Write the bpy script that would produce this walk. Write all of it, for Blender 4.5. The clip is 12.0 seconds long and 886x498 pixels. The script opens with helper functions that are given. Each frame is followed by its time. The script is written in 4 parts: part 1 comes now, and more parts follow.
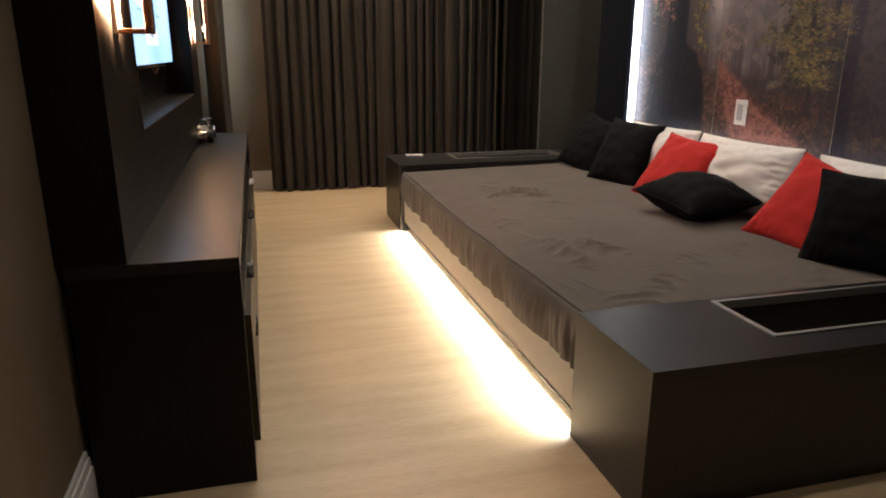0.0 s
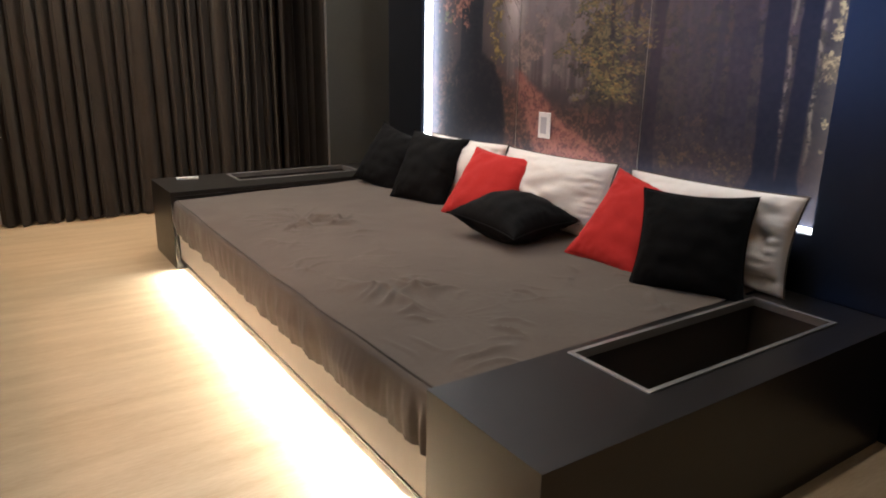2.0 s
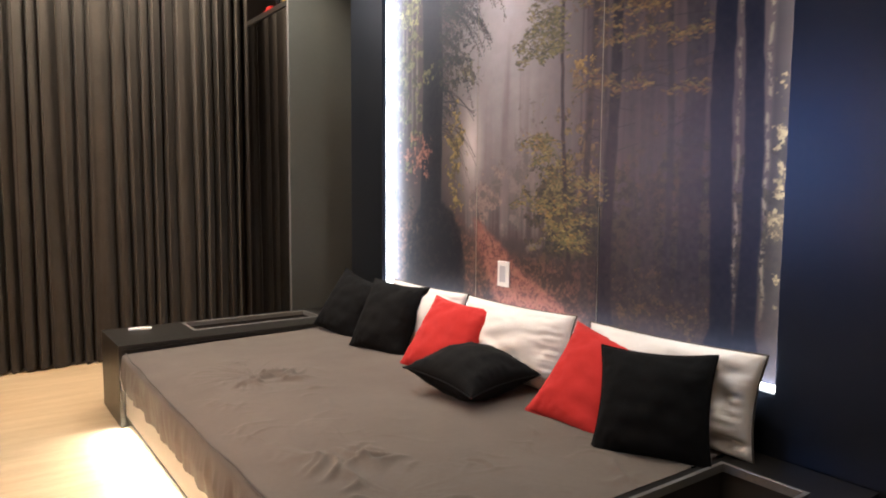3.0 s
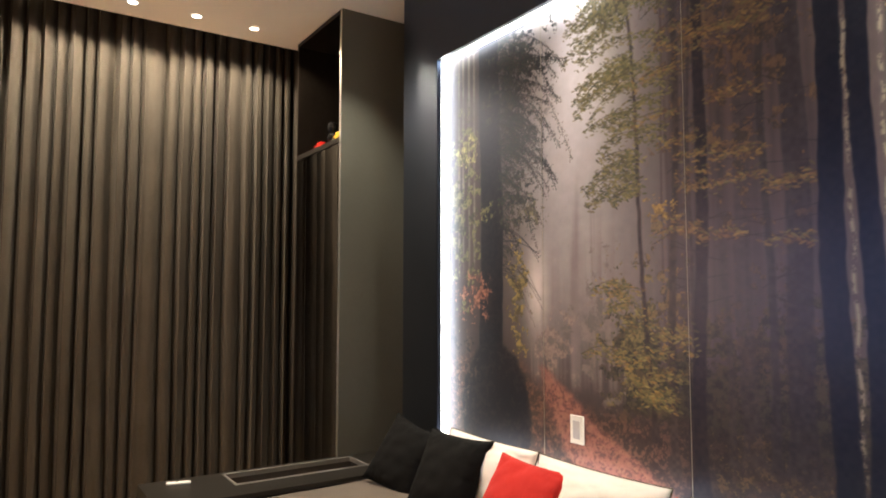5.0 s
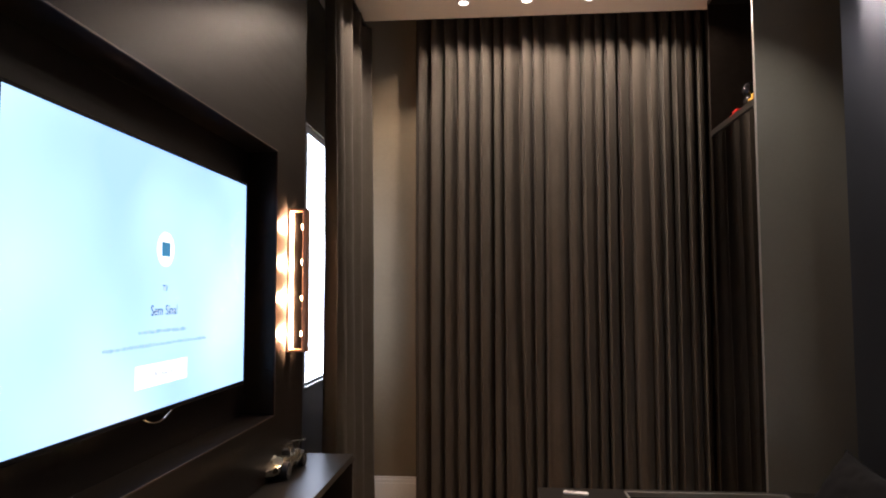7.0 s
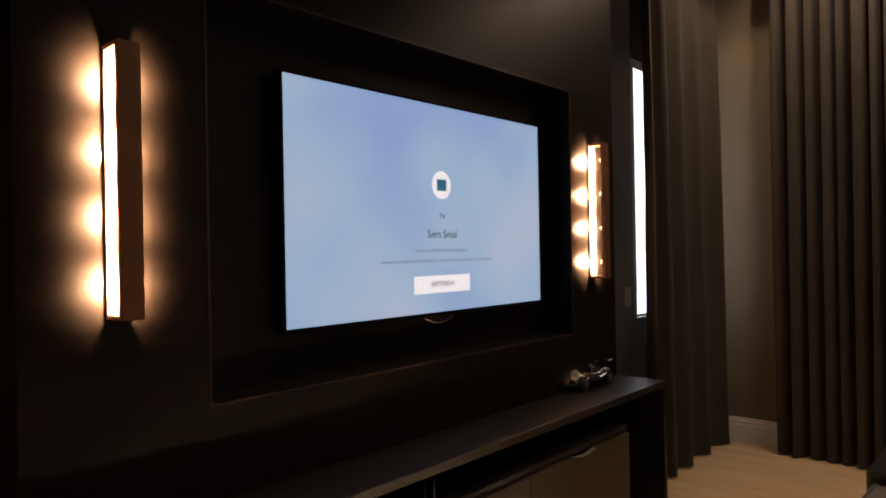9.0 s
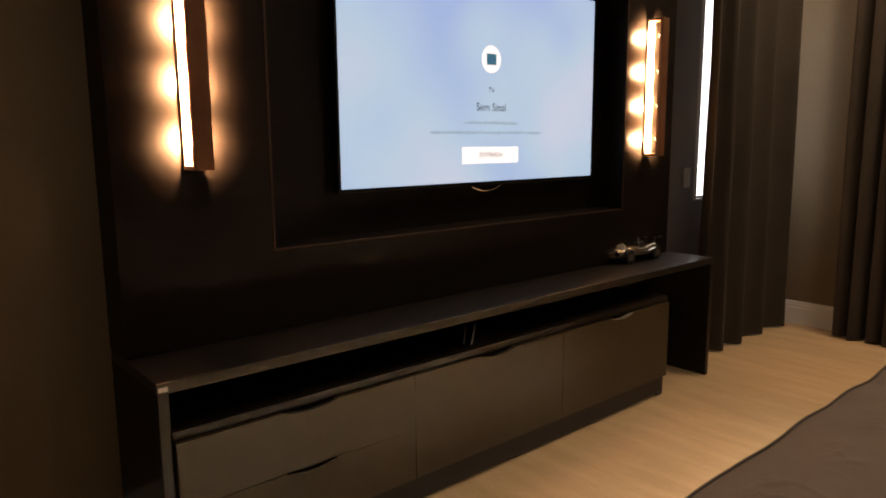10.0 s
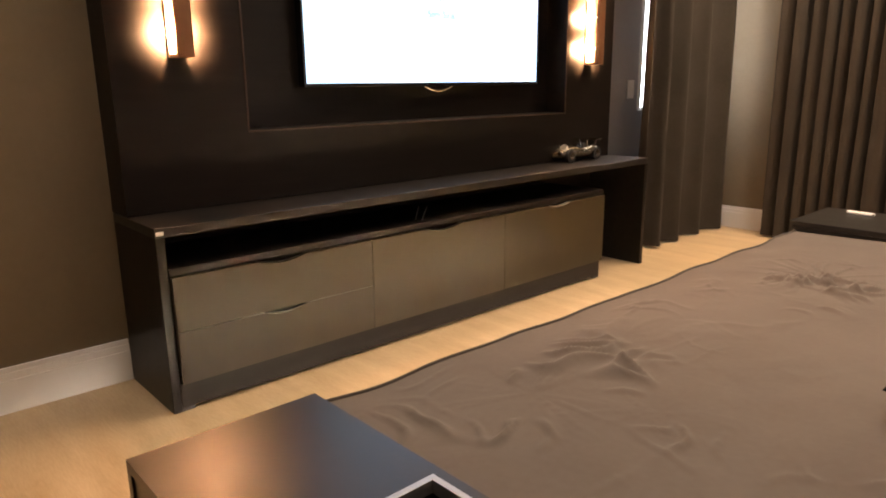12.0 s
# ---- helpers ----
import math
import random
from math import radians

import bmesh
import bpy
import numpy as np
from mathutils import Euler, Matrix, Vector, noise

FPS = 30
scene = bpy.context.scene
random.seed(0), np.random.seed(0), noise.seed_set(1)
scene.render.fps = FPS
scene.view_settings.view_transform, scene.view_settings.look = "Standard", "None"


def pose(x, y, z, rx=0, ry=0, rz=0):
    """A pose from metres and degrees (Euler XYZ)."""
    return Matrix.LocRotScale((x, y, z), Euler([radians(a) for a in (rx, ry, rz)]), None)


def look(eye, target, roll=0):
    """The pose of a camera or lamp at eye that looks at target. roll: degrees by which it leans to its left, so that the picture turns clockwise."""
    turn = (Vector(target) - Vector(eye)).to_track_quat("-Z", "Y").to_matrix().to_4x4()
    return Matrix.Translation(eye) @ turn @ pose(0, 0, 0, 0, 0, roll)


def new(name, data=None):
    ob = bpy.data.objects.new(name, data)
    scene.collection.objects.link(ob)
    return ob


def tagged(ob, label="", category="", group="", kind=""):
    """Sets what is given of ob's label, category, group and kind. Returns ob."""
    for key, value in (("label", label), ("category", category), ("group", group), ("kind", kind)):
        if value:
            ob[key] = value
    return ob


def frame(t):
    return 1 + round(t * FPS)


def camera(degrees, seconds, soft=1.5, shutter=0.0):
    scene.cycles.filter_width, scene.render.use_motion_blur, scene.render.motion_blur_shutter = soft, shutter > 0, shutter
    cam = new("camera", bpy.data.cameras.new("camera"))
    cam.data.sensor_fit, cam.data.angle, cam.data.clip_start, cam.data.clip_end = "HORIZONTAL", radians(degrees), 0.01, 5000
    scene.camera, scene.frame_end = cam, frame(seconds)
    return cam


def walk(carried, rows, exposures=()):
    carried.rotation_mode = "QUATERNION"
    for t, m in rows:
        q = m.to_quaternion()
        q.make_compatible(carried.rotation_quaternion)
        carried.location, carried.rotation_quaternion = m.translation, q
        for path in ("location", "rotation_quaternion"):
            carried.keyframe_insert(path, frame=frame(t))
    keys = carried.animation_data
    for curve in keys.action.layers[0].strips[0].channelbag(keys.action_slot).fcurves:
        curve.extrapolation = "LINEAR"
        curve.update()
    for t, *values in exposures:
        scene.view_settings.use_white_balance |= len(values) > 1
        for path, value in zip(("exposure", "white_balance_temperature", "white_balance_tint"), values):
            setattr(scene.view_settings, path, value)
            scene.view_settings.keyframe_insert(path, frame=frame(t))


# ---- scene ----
cam = camera(66.1, 12.0, soft=1.9)
PATH = [
    (0, (0.067, -1.674, 1.115), (0.567, 0.182, 0.562), 0.2),
    (0.5, (0.117, -1.563, 1.118), (0.65, 0.283, 0.564), 0.2),
    (1, (0.146, -1.401, 1.088), (0.852, 0.387, 0.535), 0.4),
    (1.5, (0.147, -1.291, 1.097), (1.079, 0.392, 0.55), 0.7),
    (2, (0.143, -1.218, 1.147), (1.215, 0.38, 0.604), 0.9),
    (2.5, (0.15, -1.184, 1.204), (1.3, 0.399, 0.791), 0.8),
    (3, (0.273, -1.189, 1.24), (1.433, 0.431, 1.065), 0.4),
    (5, (0.244, -0.92, 1.419), (1.341, 0.746, 1.559), 0.0),
    (5.5, (0.284, -0.747, 1.424), (1.133, 1.058, 1.562), -0.1),
    (6, (0.363, -0.675, 1.437), (0.936, 1.237, 1.566), -0.4),
    (6.5, (0.568, -0.617, 1.44), (0.807, 1.365, 1.567), -0.4),
    (7, (0.729, -0.573, 1.426), (0.564, 1.416, 1.557), -0.1),
    (7.5, (0.933, -0.484, 1.421), (0.384, 1.435, 1.551), -0.4),
    (9.5, (1.597, -0.497, 1.27), (0.143, 0.871, 1.153), -0.3),
    (10, (1.719, -0.527, 1.23), (0.225, 0.766, 0.922), -0.4),
    (10.5, (1.866, -0.599, 1.178), (0.374, 0.676, 0.794), -0.7),
    (11, (1.998, -0.655, 1.15), (0.516, 0.611, 0.706), -0.6),
    (11.5, (2.086, -0.684, 1.112), (0.611, 0.583, 0.641), -0.6),
    (12, (2.143, -0.722, 1.063), (0.7, 0.58, 0.591), -0.6),
]
# exposure and white balance of the camera, stops by time
EXPOSURES = [(0, -0.85, 5850, 9), (1.0, -0.9, 5700, 9), (2.0, -0.55, 5600, 10), (3.0, 0.05, 5750, 10), (4.9, 0.0, 6300, 6), (6.0, 0.15, 6350, 8), (6.5, 0.0, 6300, 12), (7.0, -0.76, 5950, 18), (7.5, -1.05, 6050, 24), (9.4, -2.2, 7300, 21), (10.0, -1.6, 7800, 22), (10.5, -0.75, 8100, 27), (11.2, -0.12, 7600, 23), (12.0, 0.08, 7150, 19)]
walk(cam, [(t, look(eye, target, roll)) for t, eye, target, roll in PATH], EXPOSURES)

# ---- world and lights ----
world = bpy.data.worlds.new("world")
scene.world = world
world.use_nodes = True
wn = world.node_tree.nodes
sky = wn.new("ShaderNodeTexSky")
sky.sky_type, sky.sun_disc = "NISHITA", False
sky.sun_elevation, sky.sun_rotation = radians(35), radians(200)
world.node_tree.links.new(sky.outputs[0], wn["Background"].inputs[0])
wn["Background"].inputs[1].default_value = 0.1


def lamp(name, kind, place, target, watts, colour, **more):
    data = bpy.data.lights.new(name, kind)
    data.energy, data.color = watts, colour
    for key, value in more.items():
        if key == "size":
            data.shape, data.size, data.size_y = "RECTANGLE", value[0], value[1]
        if key == "spot":
            data.spot_size, data.spot_blend, data.shadow_soft_size = radians(value[0]), value[1], value[2]
        if key == "spread":
            data.spread = radians(value)
    ob = new(name, data)
    ob.matrix_world = look(place, target)
    return ob


DOWNLIGHTS = [(0.09, 3.44), (0.51, 3.70), (0.915, 3.70), (1.31, 3.70), (1.70, 3.70)]
CEIL = 3.30
for dx, dy in DOWNLIGHTS:
    lamp("downlight_or_fill", "SPOT", (dx, dy, CEIL - 0.010), (dx, dy, 0), 120, (1.0, 0.79, 0.56), spot=(144 if dx > 0.2 else 116, 0.32, 0.02))
# unseen spots added over bed and passage; (2.05, 2.60) makes the wardrobe side's scallop
UNSEEN_SPOTS = [(x, y) for x in (0.75, 1.95) for y in (-0.2, 1.2)] + [(2.05, 2.60), (0.15, -1.1)]
for dx, dy in UNSEEN_SPOTS:
    lamp("downlight_or_fill", "SPOT", (dx, dy, CEIL - 0.015), (dx, dy, 0), 125 if dy > 2 else 46 if dy < -1 else 56, (1.0, 0.87, 0.70), spot=(84, 0.7, 0.02))
# strip under the front of the bed
strip_light = lamp("bed_strip_lamp", "AREA", (0.950, 1.275, 0.048), (0.85, 1.275, -0.05), 114, (1.0, 0.91, 0.77), size=(2.46, 0.02), spread=104)
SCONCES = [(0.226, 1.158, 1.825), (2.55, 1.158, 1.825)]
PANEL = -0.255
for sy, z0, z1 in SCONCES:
    for k in range(4):
        sz = z0 + (k + 0.5) * (z1 - z0) / 4
        lamp("sconce_lamp", "SPOT", (PANEL + 0.056, sy, sz), (PANEL, sy, sz), 420, (1.0, 0.62, 0.33), spot=(150, 0.6, 0.012))
    # added area lamp standing in for light thrown back by the plate behind the bulbs
    lamp("plate_bounce_lamp", "AREA", (PANEL + 0.016, sy, (z0 + z1) / 2), (PANEL + 1, sy, (z0 + z1) / 2), 32, (1.0, 0.52, 0.24), size=(0.052, z1 - z0 - 0.03))

# ---- materials ----
def material(name, base, rough=0.5, metal=0.0, spec=0.5, grain=None, bump=0.0, bump_scale=200.0, stretch=(1, 1, 1), second=None, mix_scale=3.0, coat=0.0, rough_var=0.0, tint=(1, 1, 1)):
    """Principled paint or wood with a two-scale variation of colour and a fine relief."""
    m = bpy.data.materials.new(name)
    m.use_nodes = True
    n, l = m.node_tree.nodes, m.node_tree.links
    b = n["Principled BSDF"]
    b.inputs["Base Color"].default_value = (*base, 1)
    b.inputs["Roughness"].default_value = rough
    b.inputs["Metallic"].default_value = metal
    b.inputs["Specular IOR Level"].default_value = spec
    b.inputs["Specular Tint"].default_value = (*tint, 1)
    b.inputs["Coat Weight"].default_value = coat
    co = n.new("ShaderNodeTexCoord")
    mp = n.new("ShaderNodeMapping")
    mp.inputs["Scale"].default_value = stretch
    l.new(co.outputs["Object"], mp.inputs["Vector"])
    if second:
        big = n.new("ShaderNodeTexNoise")
        big.inputs["Scale"].default_value, big.inputs["Detail"].default_value = mix_scale, 6
        l.new(mp.outputs[0], big.inputs["Vector"])
        fine = n.new("ShaderNodeTexNoise")
        fine.inputs["Scale"].default_value, fine.inputs["Detail"].default_value = mix_scale * 14, 4
        l.new(mp.outputs[0], fine.inputs["Vector"])
        add = n.new("ShaderNodeMath")
        add.operation = "MULTIPLY_ADD"
        add.inputs[1].default_value = 0.45
        l.new(fine.outputs[0], add.inputs[0])
        l.new(big.outputs[0], add.inputs[2])
        ramp = n.new("ShaderNodeMapRange")
        ramp.inputs[1].default_value, ramp.inputs[2].default_value = 0.5, 0.95
        l.new(add.outputs[0], ramp.inputs[0])
        mix = n.new("ShaderNodeMix")
        mix.data_type = "RGBA"
        mix.inputs[6].default_value, mix.inputs[7].default_value = (*base, 1), (*second, 1)
        l.new(ramp.outputs[0], mix.inputs[0])
        l.new(mix.outputs[2], b.inputs["Base Color"])
        if rough_var:
            rr = n.new("ShaderNodeMapRange")
            rr.inputs[3].default_value, rr.inputs[4].default_value = rough - rough_var, rough + rough_var
            l.new(big.outputs[0], rr.inputs[0])
            l.new(rr.outputs[0], b.inputs["Roughness"])
    if bump:
        t = n.new("ShaderNodeTexNoise")
        t.inputs["Scale"].default_value, t.inputs["Detail"].default_value = bump_scale, 5
        l.new(mp.outputs[0], t.inputs["Vector"])
        bp = n.new("ShaderNodeBump")
        bp.inputs["Strength"].default_value, bp.inputs["Distance"].default_value = bump, 0.002
        l.new(t.outputs[0], bp.inputs["Height"])
        l.new(bp.outputs[0], b.inputs["Normal"])
    return m


def glow(name, colour, strength):
    m = bpy.data.materials.new(name)
    m.use_nodes = True
    b = m.node_tree.nodes["Principled BSDF"]
    b.inputs["Base Color"].default_value = (*[min(1, c * 0.8) for c in colour], 1)
    b.inputs["Emission Color"].default_value = (*colour, 1)
    b.inputs["Emission Strength"].default_value = strength
    return m


def cloth(name, base, second, weave=900.0, rough=0.9, sheen=0.2, bump=0.25):
    m = material(name, base, rough, second=second, mix_scale=4.0, bump=bump, bump_scale=weave, spec=0.15)
    m.node_tree.nodes["Principled BSDF"].inputs["Sheen Weight"].default_value = sheen
    return m


FLOOR = material("vinyl_wood", (0.41, 0.295, 0.165), 0.40, second=(0.56, 0.43, 0.27), mix_scale=2.0, stretch=(0.9, 5.5, 1), bump=0.10, bump_scale=60, rough_var=0.08)
WALL = material("taupe_paint", (0.14, 0.106, 0.062), 0.75, second=(0.16, 0.122, 0.073), bump=0.25, bump_scale=160)
# blue specular tint colours in the television's reflection on the black panel
BLACKWALL = material("black_satin_panel", (0.007, 0.0075, 0.008), 0.33, spec=1.0, tint=(0.36, 0.52, 1.0), second=(0.010, 0.011, 0.011), bump=0.05, bump_scale=90, rough_var=0.05)
WHITE = material("ceiling_paint", (0.80, 0.77, 0.72), 0.9, second=(0.83, 0.80, 0.75), bump=0.15, bump_scale=120)
BASEPAINT = material("white_gloss_paint", (0.70, 0.68, 0.65), 0.35, second=(0.74, 0.72, 0.69), bump=0.06, bump_scale=60)
BLACKMDF = material("black_wood_laminate", (0.0068, 0.0052, 0.0044), 0.36, spec=0.17, second=(0.011, 0.0085, 0.007), stretch=(12, 1.2, 12), mix_scale=3, bump=0.15, bump_scale=40, rough_var=0.06)
BEDMDF = material("espresso_bed_laminate", (0.008, 0.007, 0.006), 0.36, spec=0.5, second=(0.014, 0.0125, 0.011), stretch=(1.2, 10, 10), mix_scale=3, bump=0.12, bump_scale=40, rough_var=0.05)
TOPMDF = material("black_worn_laminate", (0.008, 0.0065, 0.0058), 0.36, spec=0.5, second=(0.013, 0.011, 0.0095), stretch=(12, 1.2, 12), mix_scale=3)
BRONZE = material("bronze_lacquer", (0.025, 0.0185, 0.009), 0.40, spec=0.26, second=(0.031, 0.023, 0.0115), mix_scale=1.5, bump=0.05, bump_scale=80, rough_var=0.06)
WELL = material("dark_brown_lining", (0.046, 0.039, 0.031), 0.5, second=(0.056, 0.047, 0.038), bump=0.1, bump_scale=60)
CREAM = material("cream_board", (0.62, 0.57, 0.48), 0.45, second=(0.67, 0.62, 0.53), mix_scale=2, bump=0.06, bump_scale=60)
CURTAIN = cloth("charcoal_curtain", (0.0325, 0.0280, 0.0232), (0.043, 0.037, 0.031), 700, sheen=0.04)
COVER = cloth("taupe_microfibre", (0.098, 0.081, 0.068), (0.119, 0.099, 0.084), 500, sheen=0.10, bump=0.15)
PIPING = cloth("dark_piping", (0.05, 0.04, 0.032), (0.06, 0.05, 0.04))
BLACKCLOTH = cloth("black_cotton", (0.003, 0.003, 0.0034), (0.005, 0.005, 0.0055), 800, sheen=0.0)
REDCLOTH = cloth("red_cotton", (0.42, 0.022, 0.019), (0.47, 0.028, 0.024), 800, sheen=0.05)
WHITECLOTH = cloth("off_white_cotton", (0.76, 0.73, 0.70), (0.82, 0.79, 0.76), 700)
ALU = material("brushed_aluminium", (0.42, 0.41, 0.39), 0.4, metal=0.9, second=(0.5, 0.49, 0.47), stretch=(1, 30, 30), bump=0.05)
CHROME = material("chrome", (0.75, 0.72, 0.66), 0.12, metal=1.0)
BLACKGLOSS = material("black_gloss_plastic", (0.008, 0.008, 0.009), 0.12)
BLACKDULL = material("matt_black_plastic", (0.015, 0.015, 0.016), 0.5)
COPPER = material("copper_brown_metal", (0.22, 0.10, 0.05), 0.4, metal=0.5, second=(0.27, 0.125, 0.06), mix_scale=20)
# copper coloured paler than the lamp's frame so the plate reads as brightly lit
LITCOPPER = material("lit_copper_plate", (0.72, 0.50, 0.36), 0.45, metal=0.3)
GREYSTRIP = material("pale_grey_wall_strip", (0.30, 0.30, 0.32), 0.6, second=(0.33, 0.33, 0.35), bump=0.1, bump_scale=120)
WHITEPLASTIC = material("white_plastic", (0.78, 0.77, 0.75), 0.35)
REDPLASTIC = material("red_plastic", (0.5, 0.02, 0.015), 0.3)
YELLOWPLASTIC = material("yellow_plastic", (0.75, 0.42, 0.03), 0.35)
WARDSIDE = material("grey_green_lacquer", (0.085, 0.085, 0.070), 0.36, second=(0.10, 0.10, 0.083), bump=0.05, bump_scale=90)
MIRROR = material("smoked_mirror", (0.55, 0.54, 0.52), 0.03, metal=1.0)
LED = glow("led_strip_glow", (1.0, 0.90, 0.74), 21.0)
MURALLED = glow("cool_white_led_glow", (1.0, 0.93, 0.80), 15.0)
BULB = glow("warm_led_glow", (1.0, 0.66, 0.34), 30.0)
SPOT = glow("downlight_glow", (1.0, 0.9, 0.75), 12.0)

# ---- helpers of this scene ----
def put(name, bm, mat, parent=None, label="", smooth=False):
    me = bpy.data.meshes.new(name)
    bm.to_mesh(me)
    bm.free()
    me.materials.append(mat)
    if smooth:
        for p in me.polygons:
            p.use_smooth = True
    ob = new(name, me)
    if parent:
        ob.parent = parent
    return tagged(ob, label)


part = put


def thing(name, place=(0, 0, 0), label="", category="", group="", kind=""):
    ob = new(name)
    ob.location = place
    ob.empty_display_size = 0.05
    return tagged(ob, label, category, group, kind)


def block(x0, x1, y0, y1, z0, z1, bevel=0.0, bm=None):
    """A box between two corners, with rounded edges; adds to bm where given."""
    own = bmesh.new()
    bmesh.ops.create_cube(own, size=1)
    for v in own.verts:
        v.co = ((x0 + x1) / 2 + v.co.x * (x1 - x0), (y0 + y1) / 2 + v.co.y * (y1 - y0), (z0 + z1) / 2 + v.co.z * (z1 - z0))
    if bevel:
        bmesh.ops.bevel(own, geom=own.edges[:], offset=bevel, segments=2, affect="EDGES", profile=0.5)
    if bm is None:
        return own
    tmp = bpy.data.meshes.new("tmp")
    own.to_mesh(tmp)
    own.free()
    bm.from_mesh(tmp)
    bpy.data.meshes.remove(tmp)
    return bm


def blocks(items, bevel=0.0):
    bm = bmesh.new()
    for it in items:
        block(*it, bevel=bevel, bm=bm)
    return bm


def disc(radius, depth, n=24, m=Matrix(), r2=None):
    bm = bmesh.new()
    bmesh.ops.create_cone(bm, cap_ends=True, segments=n, radius1=radius, radius2=radius if r2 is None else r2, depth=depth, matrix=m)
    return bm


def ring(r0, r1, h, n=28):
    """A flat ring with a square section, round z."""
    bm = bmesh.new()
    loops = []
    for r, z in ((r0, 0), (r1, 0), (r1, h), (r0, h)):
        loops.append([bm.verts.new((r * math.cos(2 * math.pi * i / n), r * math.sin(2 * math.pi * i / n), z)) for i in range(n)])
    for a in range(4):
        p, q = loops[a], loops[(a + 1) % 4]
        for i in range(n):
            bm.faces.new((p[i], p[(i + 1) % n], q[(i + 1) % n], q[i]))
    bmesh.ops.recalc_face_normals(bm, faces=bm.faces[:])
    return bm


def tube(points, radius, n=8, closed=False):
    """A round cord along points."""
    bm = bmesh.new()
    pts = [Vector(p) for p in points]
    rings = []
    for i, p in enumerate(pts):
        a = pts[i - 1] if (i or closed) else p
        b = pts[(i + 1) % len(pts)] if (i + 1 < len(pts) or closed) else p
        q = (b - a).to_track_quat("Z", "Y")
        rings.append([bm.verts.new(p + q @ Vector((radius * math.cos(2 * math.pi * k / n), radius * math.sin(2 * math.pi * k / n), 0))) for k in range(n)])
    for i in range(len(rings) - (0 if closed else 1)):
        p, q = rings[i], rings[(i + 1) % len(rings)]
        for k in range(n):
            bm.faces.new((p[k], p[(k + 1) % n], q[(k + 1) % n], q[k]))
    return bm


def grid(nu, nv, fn):
    """A sheet of nu by nv cells from fn(u, v)."""
    bm = bmesh.new()
    vs = [[bm.verts.new(fn(i / nu, j / nv)) for j in range(nv + 1)] for i in range(nu + 1)]
    for i in range(nu):
        for j in range(nv):
            bm.faces.new((vs[i][j], vs[i + 1][j], vs[i + 1][j + 1], vs[i][j + 1]))
    return bm


# ---- the setting ----
HEAD = 2.353          # front of the headboard panel
LEFT = -0.41          # wall behind the television
BACK, FRONT = -3.0, 4.22
S = dict(kind="structure")
tagged(put("floor", block(-0.6, 2.8, BACK - 0.2, FRONT + 0.2, -0.1, 0), FLOOR), "pale oak-look vinyl floor with fine grain", "floor", **S)
tagged(put("ceiling", blocks([(-0.6, 2.8, BACK - 0.2, 3.92, CEIL, CEIL + 0.10), (-0.6, 2.8, 3.92, 3.95, CEIL, CEIL + 0.3), (-0.6, 2.8, 3.92, FRONT + 0.2, CEIL + 0.3, CEIL + 0.4)]), WHITE), "plain off-white plaster ceiling with a curtain slot", "ceiling", **S)
tagged(put("wall_curtain", block(-0.6, 2.8, FRONT, FRONT + 0.15, 0, CEIL + 0.3), WALL), "dark taupe painted wall behind the curtains", "wall", **S)
tagged(put("wall_back", block(-0.6, 2.8, BACK - 0.15, BACK, 0, CEIL), WALL), "dark taupe painted wall closing the room", "wall", **S)
W0, W1, WZ0, WZ1 = 3.32, 3.98, 0.885, 2.445
tagged(put("wall_television", blocks([(LEFT - 0.15, LEFT, BACK, W0, 0, CEIL + 0.3), (LEFT - 0.15, LEFT, W1, FRONT, 0, CEIL + 0.3), (LEFT - 0.15, LEFT, W0, W1, 0, WZ0), (LEFT - 0.15, LEFT, W0, W1, WZ1, CEIL + 0.3)]), WALL), "dark taupe painted wall with a window", "wall", **S)
tagged(put("wall_head", block(2.55, 2.70, BACK, FRONT, 0, CEIL + 0.3), BLACKWALL), "black wall behind the headboard panel", "wall", **S)
# headboard panel with the recess for the mural
MY0, MY1, MZ0, MZ1 = -0.09, 2.345, 0.60, 2.80
head = thing("headboard_panel", (0, 0, 0), "black satin wall panel framing the forest mural", "wall panel", **S)
for q in ((HEAD, 2.55, MY1, 2.73, 0, CEIL), (HEAD, 2.55, BACK, MY0, 0, CEIL), (HEAD, 2.55, MY0, MY1, 0, MZ0), (HEAD, 2.55, MY0, MY1, MZ1, CEIL), (2.46, 2.55, MY0, MY1, MZ0, MZ1)):
    part("panel_board", block(*q), BLACKWALL, head)


def baseboard(name, x0, x1, y0, y1, face):
    """A skirting with a stepped top; face: the way its front looks."""
    fx, fy = face
    bm = bmesh.new()
    block(x0, x1, y0, y1, 0, 0.115, 0.002, bm)
    s = 0.004
    block(x0 + (s if fx < 0 else 0), x1 - (s if fx > 0 else 0), y0 + (s if fy < 0 else 0), y1 - (s if fy > 0 else 0), 0.115, 0.140, 0.002, bm)
    s = 0.009
    block(x0 + (s if fx < 0 else 0), x1 - (s if fx > 0 else 0), y0 + (s if fy < 0 else 0), y1 - (s if fy > 0 else 0), 0.140, 0.158, 0.002, bm)
    return tagged(put(name, bm, BASEPAINT), "white moulded skirting board along the wall", "baseboard", **S)


baseboard("baseboard", LEFT, LEFT + 0.018, BACK, 0.0, (1, 0))
baseboard("baseboard", LEFT, LEFT + 0.018, 2.80, FRONT - 0.02, (1, 0))
baseboard("baseboard", LEFT + 0.018, 2.55, FRONT - 0.018, FRONT, (0, -1))

